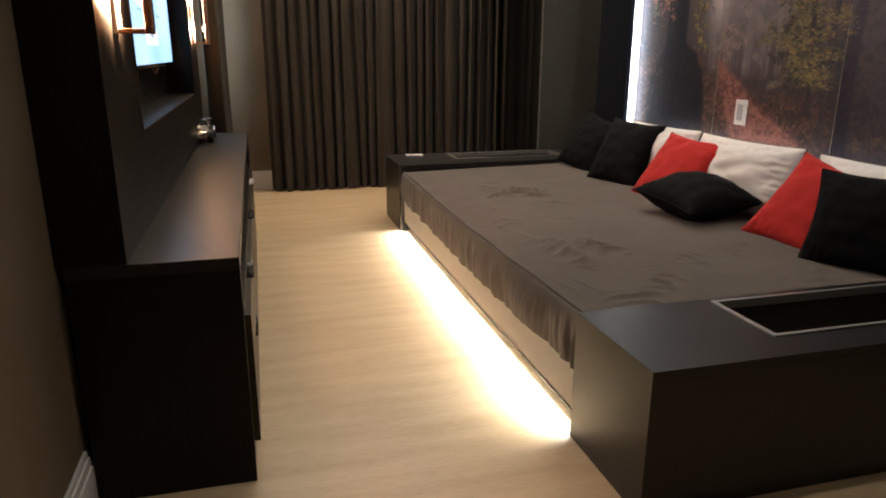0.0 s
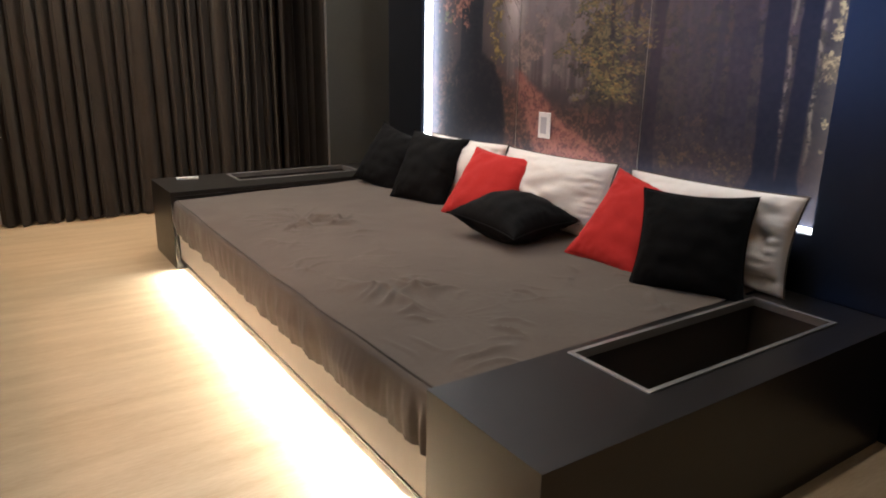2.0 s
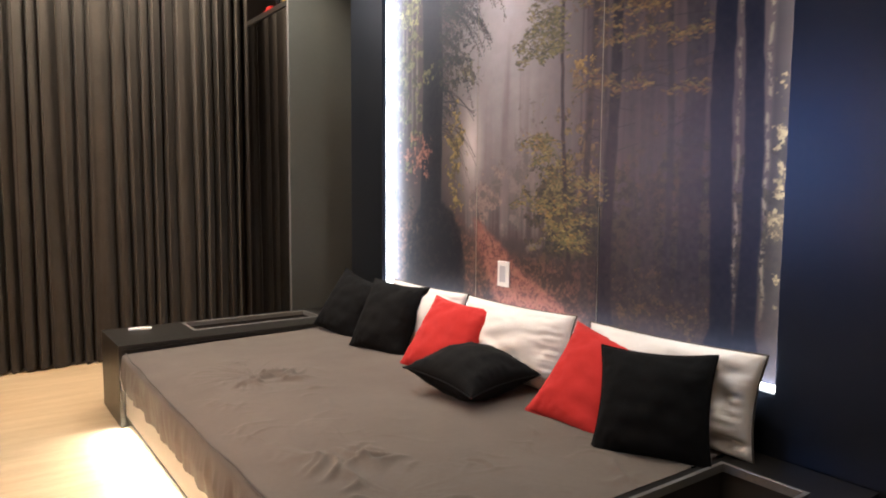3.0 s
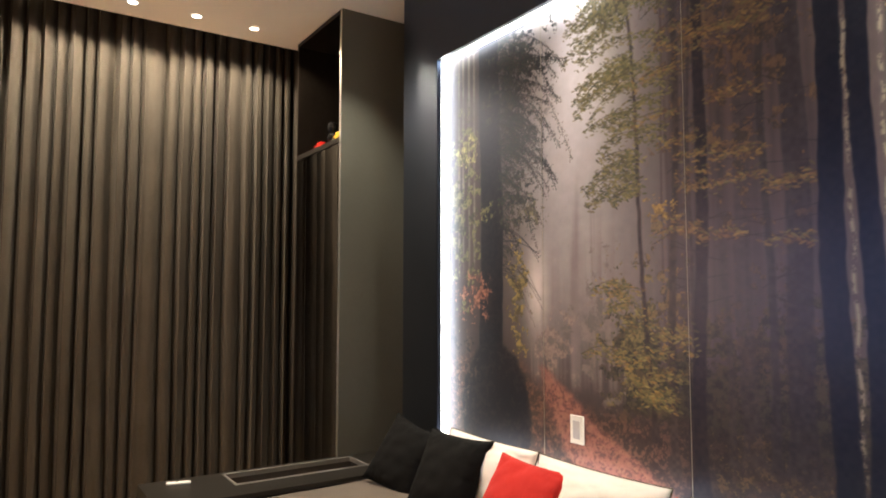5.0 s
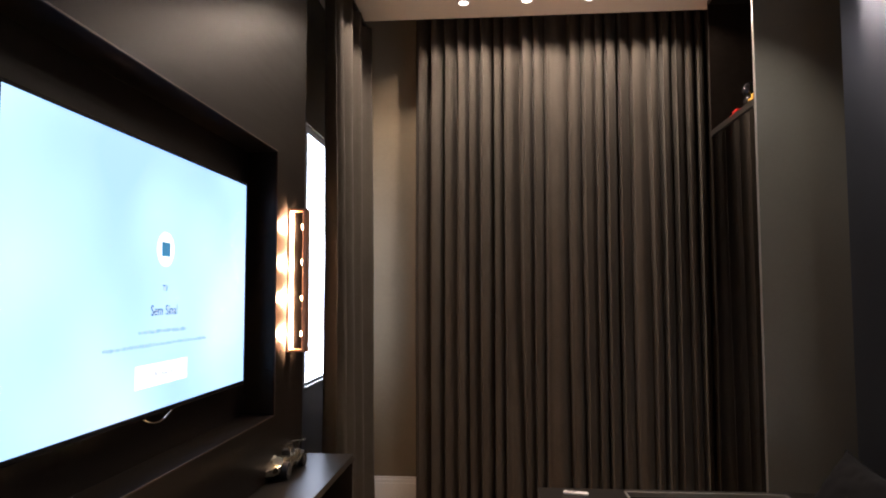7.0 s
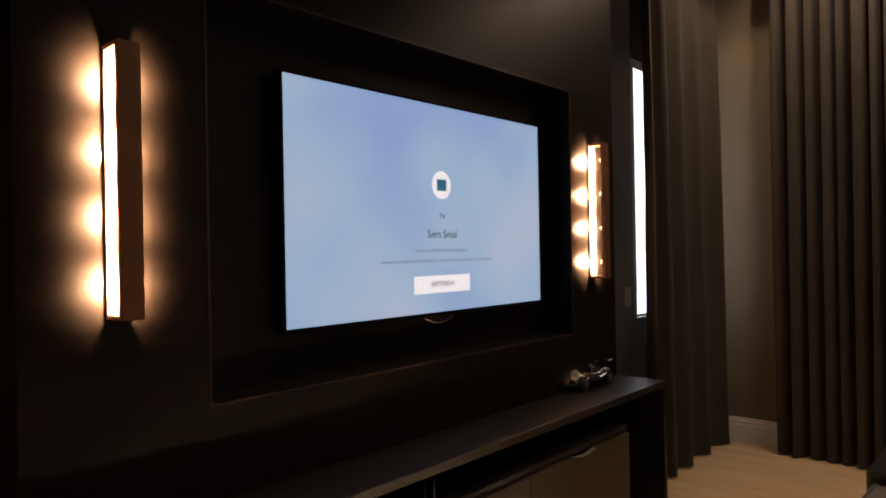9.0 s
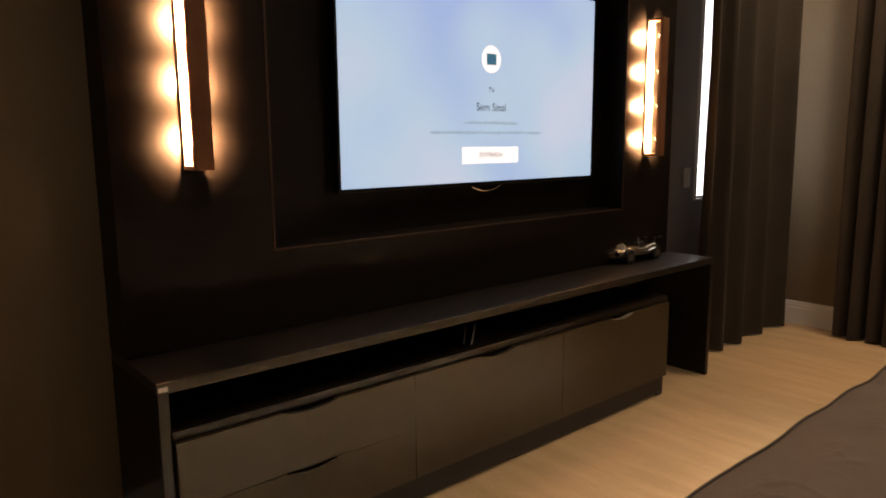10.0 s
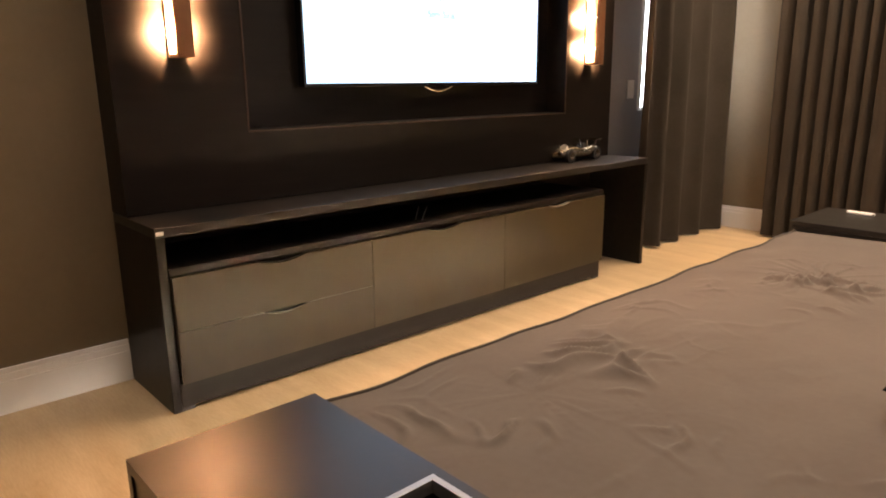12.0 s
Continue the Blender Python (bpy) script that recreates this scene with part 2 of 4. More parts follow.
# window in the television wall
WH = (W1 - W0) / 2
win = thing("window_1", (LEFT, (W0 + W1) / 2, WZ0), "white-framed window half hidden by the side curtain", "window", **S)
fr = [(-0.05, 0.004, -WH, -WH + 0.04, 0, 1.56), (-0.06, -0.02, WH - 0.04, WH, 0, 1.56), (-0.06, -0.02, -WH + 0.04, WH - 0.04, 0, 0.012), (-0.06, -0.02, -WH + 0.04, WH - 0.04, 1.52, 1.56)]
part("window_frame", blocks(fr, 0.003), WHITEPLASTIC, win)
part("pane", block(-0.030, -0.024, -WH + 0.04, WH - 0.04, 0.012, 1.52), glow("daylit_frosted_glass", (0.80, 0.89, 1.0), 10.0), win, "frosted pane bright with daylight")
part("window_sill", block(-0.14, 0.012, -WH, WH, -0.012, 0.0, 0.003), WHITEPLASTIC, win)

# ---- the television wall ----
NY0, NY1, NZ0, NZ1 = 0.475, 2.36, 0.90, 2.06
PY1 = 2.79
tvp = thing("television_panel", (LEFT, 0, 0), "black laminate wall panel with a recessed niche for the television", "wall panel", **S)
for q in ((0, PANEL - LEFT, 0.004, NY0, 0.634, CEIL - 0.002), (0, PANEL - LEFT, NY1, PY1, 0.634, CEIL - 0.002), (0, PANEL - LEFT, NY0, NY1, 0.634, NZ0), (0, PANEL - LEFT, NY0, NY1, NZ1, CEIL - 0.002), (0, 0.02, NY0, NY1, NZ0, NZ1)):
    part("panel_board", block(*q), BLACKMDF, tvp)
# raised lines round the niche, coloured brown for the light its edges catch
part("edge_highlight", blocks([(0.150, 0.158, NY0 - 0.006, NY0, NZ0 - 0.006, NZ1 + 0.006), (0.150, 0.158, NY1, NY1 + 0.006, NZ0 - 0.006, NZ1 + 0.006), (0.150, 0.158, NY0, NY1, NZ0 - 0.006, NZ0), (0.150, 0.158, NY0, NY1, NZ1, NZ1 + 0.006)], 0.001), material("lit_niche_edge", (0.05, 0.03, 0.02), 0.3), tvp)
# thin pale grey sheet over the taupe wall beside and below the window
tagged(put("wall_strip_window", blocks([(LEFT, LEFT + 0.004, 2.83, W0 - 0.005, 0.16, CEIL - 0.001), (LEFT, LEFT + 0.004, W0 - 0.005, W1, 0.16, WZ0 - 0.015)]), GREYSTRIP), "pale grey strip over the wall beside and below the side window", "wall", **S)

# ---- television ----
TY0, TY1, TZ0, TZ1 = 0.768, 2.218, 1.055, 1.893
TX = -0.335
tv = thing("television", (TX, (TY0 + TY1) / 2, TZ0), "large flat television showing a pale blue no-signal screen", "television")
hw, hh = (TY1 - TY0) / 2, TZ1 - TZ0
part("casing", blocks([(-0.045, -0.004, -hw, hw, 0, hh)], 0.004), BLACKGLOSS, tv)
part("bezel", blocks([(-0.006, 0.002, -hw, -hw + 0.010, 0, hh), (-0.006, 0.002, hw - 0.010, hw, 0, hh), (-0.006, 0.002, -hw + 0.010, hw - 0.010, 0, 0.014), (-0.006, 0.002, -hw + 0.010, hw - 0.010, hh - 0.010, hh)], 0.001), BLACKGLOSS, tv, "narrow glossy black bezel")
part("logo_bar", tube([(0.002, -0.085 + 0.017 * i, -0.004 - 0.022 * math.sin(math.pi * i / 10)) for i in range(11)], 0.004), CHROME, tv, "small curved chrome bar")
part("wall_mount", block(-0.057, -0.045, -0.2, 0.2, 0.2, 0.6), BLACKDULL, tv)


def screen_material():
    m = bpy.data.materials.new("lit_screen")
    m.use_nodes = True
    n, l = m.node_tree.nodes, m.node_tree.links
    b = n["Principled BSDF"]
    b.inputs["Base Color"].default_value = (0.02, 0.02, 0.02, 1)
    b.inputs["Roughness"].default_value = 0.5
    b.inputs["Specular IOR Level"].default_value = 0.15
    co = n.new("ShaderNodeTexCoord")
    t = n.new("ShaderNodeTexNoise")
    t.inputs["Scale"].default_value, t.inputs["Detail"].default_value = 1.7, 1
    l.new(co.outputs["Object"], t.inputs["Vector"])
    r = n.new("ShaderNodeValToRGB")
    r.color_ramp.elements[0].position, r.color_ramp.elements[0].color = 0.30, (0.36, 0.58, 1.0, 1)
    r.color_ramp.elements[1].position, r.color_ramp.elements[1].color = 0.68, (0.58, 0.76, 1.0, 1)
    e = r.color_ramp.elements.new(0.5)
    e.color = (0.47, 0.73, 1.0, 1)
    l.new(t.outputs[0], r.inputs[0])
    l.new(r.outputs[0], b.inputs["Emission Color"])
    b.inputs["Emission Strength"].default_value = 2.5
    return m


part("screen", block(-0.005, -0.002, -hw + 0.010, hw - 0.010, 0.014, hh - 0.010), screen_material(), tv, "glowing pale blue screen")
INK = material("screen_ink", (0.10, 0.13, 0.18), 0.6)
BUTTON = glow("screen_white", (0.88, 0.94, 1.0), 3.2)
GREYINK = glow("screen_grey_ink", (0.30, 0.46, 0.62), 1.9)
ICONBLUE = glow("screen_icon_blue", (0.05, 0.30, 0.55), 1.0)


def words(text, y, z, size, mat, parent, x=0.0005):
    cu = bpy.data.curves.new("words", "FONT")
    cu.body, cu.size, cu.align_x, cu.align_y, cu.extrude = text, size, "CENTER", "CENTER", 0.0002
    tmp = bpy.data.objects.new("words", cu)
    me = bpy.data.meshes.new_from_object(tmp)
    bpy.data.objects.remove(tmp)
    me.materials.append(mat)
    ob = new("lettering", me)
    ob.parent = parent
    ob.matrix_basis = pose(x, y, z, 90, 0, 90)
    return ob


cz = hh / 2
yc = 0.03
words("TV", yc, cz - 0.03, 0.030, INK, tv)
words("Sem Sinal", yc, cz - 0.10, 0.046, INK, tv)


def text_line(y0, y1, z, h, seed):
    """A line of small print: strokes of uneven width in word-sized groups."""
    r, items, y = random.Random(seed), [], y0
    while y < y1:
        for _ in range(r.randint(2, 8)):
            w = r.uniform(0.003, 0.006)
            items.append((-0.001, 0.0, y, y + w, z - h * r.choice((0.5, 0.5, 0.8)), z + h * r.choice((0.3, 0.3, 0.7))))
            y += w + 0.0022
        y += 0.006
    return blocks([q for q in items if q[3] <= y1 + 0.004])


part("text_bar", text_line(yc - 0.155, yc + 0.155, cz - 0.163, 0.009, 1), GREYINK, tv)
part("text_bar", text_line(yc - 0.335, yc + 0.315, cz - 0.203, 0.009, 2), GREYINK, tv)
part("button", block(-0.001, 0.0, yc - 0.165, yc + 0.165, cz - 0.33, cz - 0.262, 0.0004), BUTTON, tv, "white on-screen button")
words("ENTRADA", yc, cz - 0.296, 0.030, INK, tv)
icon = part("icon", disc(0.055, 0.001, 32, pose(-0.0005, yc, cz + 0.095, 0, 90, 0)), BUTTON, tv, "round white icon")
part("icon_picture", block(0.0, 0.0006, yc - 0.028, yc + 0.028, cz + 0.072, cz + 0.118), ICONBLUE, icon)

# ---- wall lamps: rectangular loops that throw light back on to the panel ----
for k, (sy, z0, z1) in enumerate(SCONCES):
    s = thing("wall_lamp", (PANEL, sy, z0), "copper-brown rectangular wall lamp with four lit points, beside the television", "wall lamp", "wall lamps beside the television")
    h = z1 - z0
    part("back_plate", block(0, 0.012, -0.028, 0.028, 0, h, 0.002), LITCOPPER, s, "copper back plate, coloured pale for the light on it")
    part("front_bar", block(0.072, 0.090, -0.028, 0.028, 0, h, 0.002), COPPER, s)
    part("bottom_arm", block(0.012, 0.072, -0.028, 0.028, 0, 0.012, 0.002), COPPER, s)
    part("top_arm", block(0.012, 0.072, -0.028, 0.028, h - 0.012, h, 0.002), COPPER, s)
    part("led_line", block(0.0695, 0.0718, -0.004, 0.004, 0.03, h - 0.03), BULB, s, "thin lit strip between the bulbs")
    for i in range(4):
        part("bulb", disc(0.011, 0.012, 16, pose(0.0655, 0, (i + 0.5) * h / 4, 0, 90, 0), 0.014), BULB, s, "lit warm bulb")

# ---- sideboard under the television ----
cab = thing("sideboard", (0, 0, 0), "long black laminate sideboard with bronze drawer fronts and an open shelf", "sideboard")
CH, CY1, CB = 0.632, 2.825, -0.391
part("top", block(CB, 0.0, 0, CY1, CH - 0.032, CH, 0.002), TOPMDF, cab)
part("side", block(CB, 0.0, 0, 0.030, 0, CH - 0.032, 0.002), BLACKMDF, cab)
part("side", block(CB, 0.0, CY1 - 0.030, CY1, 0, CH - 0.032, 0.002), BLACKMDF, cab)
part("body", block(CB + 0.01, -0.020, 0.030, 2.385, 0.012, 0.470, 0.002), BLACKMDF, cab)
part("body_top", block(CB + 0.01, 0.002, 0.030, 2.392, 0.470, 0.496, 0.002), BLACKMDF, cab)
part("plinth", block(-0.019, -0.002, 0.030, 2.385, 0.012, 0.098, 0.002), BLACKMDF, cab)
part("back", block(CB, CB + 0.009, 0.030, CY1 - 0.030, 0.0, CH - 0.032), BLACKMDF, cab)
part("foot", block(-0.06, -0.004, 0.030, 0.075, 0, 0.012), BLACKDULL, cab)
part("foot", block(-0.06, -0.004, 2.34, 2.385, 0, 0.012), BLACKDULL, cab)
part("edge_sticker", block(0.0, 0.0015, 0.004, 0.028, CH - 0.024, CH - 0.012), WHITEPLASTIC, cab, "tiny white sticker")


def front(y0, y1, z0, z1, notch):
    """A drawer or door front, with a finger notch cut from its top edge."""
    bm = bmesh.new()
    yc, n = (y0 + y1) / 2 if notch else 0, 14
    top = [(y0, z1)]
    if notch:
        for i in range(n + 1):
            u = i / n
            top.append((yc - 0.095 + 0.19 * u, z1 - 0.017 * (0.5 - 0.5 * math.cos(2 * math.pi * u)) ** 0.6))
    top.append((y1, z1))
    poly = [(y0, z0)] + top + [(y1, z0)]
    a = [bm.verts.new((0.016, y, z)) for y, z in poly]
    b = [bm.verts.new((-0.002, y, z)) for y, z in poly]
    bm.faces.new(a)
    bm.faces.new(b[::-1])
    for i in range(len(poly)):
        j = (i + 1) % len(poly)
        bm.faces.new((a[i], a[j], b[j], b[i]))
    bmesh.ops.recalc_face_normals(bm, faces=bm.faces[:])
    return bm


for nm, y0, y1, z0, z1 in (("drawer_front", 0.034, 0.819, 0.282, 0.467), ("drawer_front", 0.034, 0.819, 0.102, 0.2800), ("door", 0.8225, 1.590, 0.102, 0.467), ("door", 1.593, 2.383, 0.102, 0.467)):
    d = part(nm, front(y0, y1, z0, z1, True), BRONZE, cab, "satin bronze front")
    m = (y0 + y1) / 2
    bm = bmesh.new()
    ring_pts = [(-0.085 + 0.17 * i / 10, -0.012 * math.sin(math.pi * i / 10)) for i in range(11)]
    a = [bm.verts.new((0.024, m + u, z1 + w)) for u, w in ring_pts]
    b = [bm.verts.new((0.001, m + u, z1 + w)) for u, w in ring_pts]
    c = [bm.verts.new((0.024, m + u, z1 + w + 0.004)) for u, w in ring_pts]
    for i in range(10):
        bm.faces.new((a[i], a[i + 1], b[i + 1], b[i]))
        bm.faces.new((a[i], c[i], c[i + 1], a[i + 1]))
    part("handle", bm, ALU if y0 > 1.5 else BLACKGLOSS, d, "metal finger pull" if y0 > 1.5 else "black finger pull")

# cable ends on the open shelf
cord = thing("cable", (-0.12, 1.16, 0.496), "two short pale cable ends on the open shelf", "cable")
part("cord", tube([(0.06 - 0.02 * i, 0.02 * i - 0.05, 0.006 + 0.004 * i) for i in range(7)], 0.003), WHITEPLASTIC, cord)
part("cord", tube([(0.08 - 0.02 * i, 0.022 * i - 0.03, 0.005 + 0.004 * i) for i in range(7)], 0.003), WHITEPLASTIC, cord)

# model car
car = thing("model_car", (-0.262, 2.460, CH), "small dark chrome model car with an open top, on the sideboard", "model car")


def car_body(u, v):
    a = 2 * math.pi * v
    x = -0.13 + 0.26 * u
    w = 0.048 * (1 - abs(2 * u - 1) ** 4) ** 0.5 + 0.002
    up = 0.018 + 0.010 * math.exp(-((u - 0.3) / 0.16) ** 2) + 0.008 * math.exp(-((u - 0.8) / 0.14) ** 2)
    up *= (1 - abs(2 * u - 1) ** 6) ** 0.5 + 0.03
    c, s = math.cos(a), math.sin(a)
    return (math.copysign(abs(c) ** 0.6, c) * w, x, 0.030 + math.copysign(abs(s) ** 0.7, s) * (up if s > 0 else 0.014))


part("body", grid(28, 24, car_body), material("dark_chrome", (0.62, 0.55, 0.42), 0.20, metal=1.0, second=(0.75, 0.68, 0.52), mix_scale=60, bump=0.6, bump_scale=45), car, "dark chrome bodywork", smooth=True)
for wx in (-0.044, 0.044):
    for wy in (-0.08, 0.078):
        wheel = part("wheel", disc(0.024, 0.018, 20, pose(wx, wy, 0.024, 0, 90, 0)), BLACKDULL, car)
        part("rim", disc(0.014, 0.020, 14, pose(wx, wy, 0.024, 0, 90, 0)), CHROME, wheel)
part("windscreen", tube([(-0.038, -0.012, 0.052), (-0.030, -0.004, 0.078), (0.030, -0.004, 0.078), (0.038, -0.012, 0.052)], 0.003), CHROME, car)
part("roll_bar", tube([(-0.030, 0.045, 0.050), (-0.026, 0.048, 0.074), (0.026, 0.048, 0.074), (0.030, 0.045, 0.050)], 0.003), CHROME, car)
part("seat", blocks([(-0.028, -0.004, 0.012, 0.038, 0.045, 0.062), (0.004, 0.028, 0.012, 0.038, 0.045, 0.062)], 0.004), BLACKDULL, car)
for hx in (-0.03, 0.03):
    part("headlight", disc(0.008, 0.006, 14, pose(hx, -0.122, 0.034, 90, 0, 0)), CHROME, car)

for hx in (-0.026, 0.026):
    part("bonnet_lamp", disc(0.013, 0.010, 16, pose(hx, -0.092, 0.052, 60, 0, 0)), CREAM, car, "round cream lamp on the bonnet")
    part("side_trim", tube([(hx * 2.0, -0.075 + 0.0165 * i, 0.036 + 0.004 * math.sin(i * 0.9)) for i in range(10)], 0.0035), CHROME, car, "chrome side trim")
    part("wing_stay", tube([(hx, 0.098, 0.045), (hx, 0.104, 0.072)], 0.0025), CHROME, car)
part("rear_wing", block(-0.044, 0.044, 0.092, 0.118, 0.071, 0.076, 0.001), CHROME, car, "chrome rear wing")
part("bonnet_badge", disc(0.016, 0.006, 16, pose(0, -0.070, 0.0555, 12, 0, 0)), CREAM, car, "pale round disc on the bonnet")

car.scale = (1.6, 1.5, 1.5)

# ---- bed ----
NB, FB = (-0.405, -0.004, 0.400), (2.556, 3.040, 0.428)   # y from, y to, height of the side boxes
BX0, BX1 = 0.918, 2.345


def bed_box(y0, y1, h, tx0, tx1, ty0, ty1, label):
    t = 0.022
    b = thing("bed_side_box", (BX0, y0, 0), label, "bed box")
    L, W = BX1 - BX0, y1 - y0
    a0, a1, c0, c1 = tx0 - BX0, tx1 - BX0, ty0 - y0, ty1 - y0
    for q in ((0, a0, 0, W, h - t, h), (a1, L, 0, W, h - t, h), (a0, a1, 0, c0, h - t, h), (a0, a1, c1, W, h - t, h)):
        part("top_board", block(*q), BEDMDF, b)
    part("front", block(0.0, t, 0.0, W, 0, h - t, 0.0), BEDMDF, b)
    part("side_panel", block(t, L, 0.004, t, 0, h - t - 0.003), BEDMDF, b)
    part("side_panel", block(t, L, W - t, W - 0.002, 0, h - t), BEDMDF, b)
    part("back", block(L - t, L, t, W - t, 0, h - t), BEDMDF, b)
    for q in ((a0 - 0.01, a0, c0 - 0.01, c1 + 0.01, h - 0.20, h - t), (a1, a1 + 0.01, c0 - 0.01, c1 + 0.01, h - 0.20, h - t), (a0, a1, c0 - 0.01, c0, h - 0.20, h - t), (a0, a1, c1, c1 + 0.01, h - 0.20, h - t), (a0 - 0.01, a1 + 0.01, c0 - 0.01, c1 + 0.01, h - 0.21, h - 0.20)):
        part("well_board", block(*q), WELL, b)
    f, e = 0.014, 0.004
    part("tray_frame", blocks([(a0, a0 + f, c0, c1, h - t, h + e), (a1 - f, a1, c0, c1, h - t, h + e), (a0 + f, a1 - f, c0, c0 + f, h - t, h + e), (a0 + f, a1 - f, c1 - f, c1, h - t, h + e)], 0.001), ALU, b, "grey aluminium frame")
    return b


bed_box(*NB, 1.342, 2.176, -0.300, -0.028, "dark bed side box with an open well framed in aluminium")
bed_box(*FB, 1.345, 2.135, 2.742, 2.995, "dark bed side box with a framed well, beside the curtain")
base = thing("platform_bed", (0.944, 0, 0), "low dark platform bed with a pale front board", "bed")
part("front_board", block(0.0, 0.018, 0.0, 2.552, 0.060, 0.255, 0.002), CREAM, base, "pale cream front board")
part("lower_rail", block(-0.004, 0.020, 0.0, 2.552, 0.052, 0.060), BLACKMDF, base)
part("platform", block(0.040, 1.38, 0.0, 2.552, 0.235, 0.255), BLACKMDF, base)
part("plinth", block(0.22, 0.24, 0.0, 2.552, 0.0, 0.235), CREAM, base)
part("led_strip", block(0.022, 0.032, 0.02, 2.53, 0.056, 0.062), LED, base, "lit strip under the front board")
mat_in = tagged(put("mattress", block(0.965, 2.33, 0.006, 2.546, 0.256, 0.352, 0.02), COVER), "thick mattress hidden under the taupe cover", "mattress")


def crease(x, y, cx, cy, n, reach, height, seed):
    """A patch of pinched wrinkles: warped ridges that die away from the middle."""
    dx, dy = x - cx, y - cy
    r = math.hypot(dx, dy * 0.8)
    if r > reach:
        return 0.0
    fall = (1 - (r / reach) ** 2) ** 2
    wx = x * n + 0.9 * noise.noise((x * 4, y * 4, seed))
    wy = y * n * 0.7 + 0.9 * noise.noise((x * 4 + 9, y * 4, seed))
    ridge = max(0.0, 1 - abs(noise.noise((wx, wy, seed + 2))) * 5.0) ** 1.8
    ridge2 = max(0.0, 1 - abs(noise.noise((wy * 1.3 + 4, wx * 0.6, seed + 7))) * 7.5) ** 1.5
    gate = max(0.0, min(1.0, 0.15 + 2.6 * noise.noise((x * 5, y * 5, seed + 11))))
    return height * fall * gate * (ridge + 0.8 * ridge2)


def star(x, y, cx, cy, reach, height, seed):
    """Creases that run out from a pinched point."""
    dx, dy = x - cx, y - cy
    r = math.hypot(dx, dy)
    if r > reach:
        return 0.0
    a = math.atan2(dy, dx)
    k = noise.noise((math.cos(a) * 2.6 + 0.6 * noise.noise((r * 9, seed, 2)), math.sin(a) * 2.6, seed))
    ridge = max(0.0, 1 - abs(k) * 7.0) ** 1.4
    long = 0.55 + 0.9 * noise.noise((math.cos(a) * 1.3, math.sin(a) * 1.3, seed + 5))
    return height * ridge * (1 - r / reach) ** 1.2 * min(1, r / 0.03) * max(0.0, long)


TOP = 0.386


def cover_at(u, v):
    """The cover: flat on the mattress, over the front edge and down in folds."""
    y = 0.002 + 2.548 * v
    mid = math.sin(math.pi * y / 2.55)
    wave = noise.noise((y * 3.4, 9, 1))
    flat, arc = 1.388, 0.030
    drop = 0.158 + 0.008 * mid + 0.006 * noise.noise((y * 4, 2, 5))
    total = flat + arc + drop
    s = u * total
    edge_x, edge_z = 0.947 - 0.012 * wave, TOP - 0.014 * mid + 0.010 * wave
    r = 2 * arc / math.pi
    if s < flat:
        f = s / flat
        x = 2.335 + (edge_x - 2.335) * f
        z = TOP + 0.022 * (1 - f) + 0.006 * noise.noise((x * 2.2, y * 2.2, 3)) + 0.0016 * noise.noise((x * 9, y * 9, 1))
        z += crease(x, y, 1.30, 1.70, 9, 0.38, 0.036, 0.0) + crease(x, y, 1.27, 0.42, 8.5, 0.48, 0.034, 3.7) + crease(x, y, 1.80, 0.25, 8, 0.30, 0.018, 8.1)
        z += crease(x, y, 1.45, 1.10, 3, 0.6, 0.004, 5.0) + crease(x, y, 1.05, 1.05, 9, 0.30, 0.010, 2.0)
        z += star(x, y, 1.33, 1.78, 0.30, 0.024, 1.0) + star(x, y, 1.23, 0.36, 0.26, 0.007, 4.0) + star(x, y, 1.46, 0.46, 0.20, 0.007, 6.0)
        k = max(0.0, 1 - (x - edge_x) / 0.16)
        k = k * k * (3 - 2 * k)
        return (x, y, z * (1 - k) + edge_z * k)
    if s < flat + arc:
        a = (s - flat) / r
        return (edge_x - r * math.sin(a), y, edge_z - r * (1 - math.cos(a)))
    d = s - flat - arc
    k = min(1, d / 0.09)
    fold = 0.5 + 0.9 * noise.noise((y * 15 + 1.5 * noise.noise((y * 3, 0, 0)), 0.3 + d * 2.5, 0))
    fold = max(0.0, fold)
    fine = noise.noise((y * 44 + 30 * d * noise.noise((y * 2, 1, 1)), 4.0, d * 6))
    return (edge_x - r - 0.020 * k * fold - 0.006 * k * fine + 0.012 * (d / drop) ** 2, y, edge_z - r - d)


cv = thing("bed_cover", (0, 0, 0), "creased taupe microfibre cover over the mattress", "bed cover")
part("sheet", grid(240, 320, cover_at), COVER, cv, smooth=True)
part("seam", tube([Vector(cover_at((1.388 + 0.010) / (1.388 + 0.030 + 0.175), i / 160)) + Vector((-0.004, 0, 0.002)) for i in range(161)], 0.0045, 6), PIPING, cv, "dark corded edge seam")


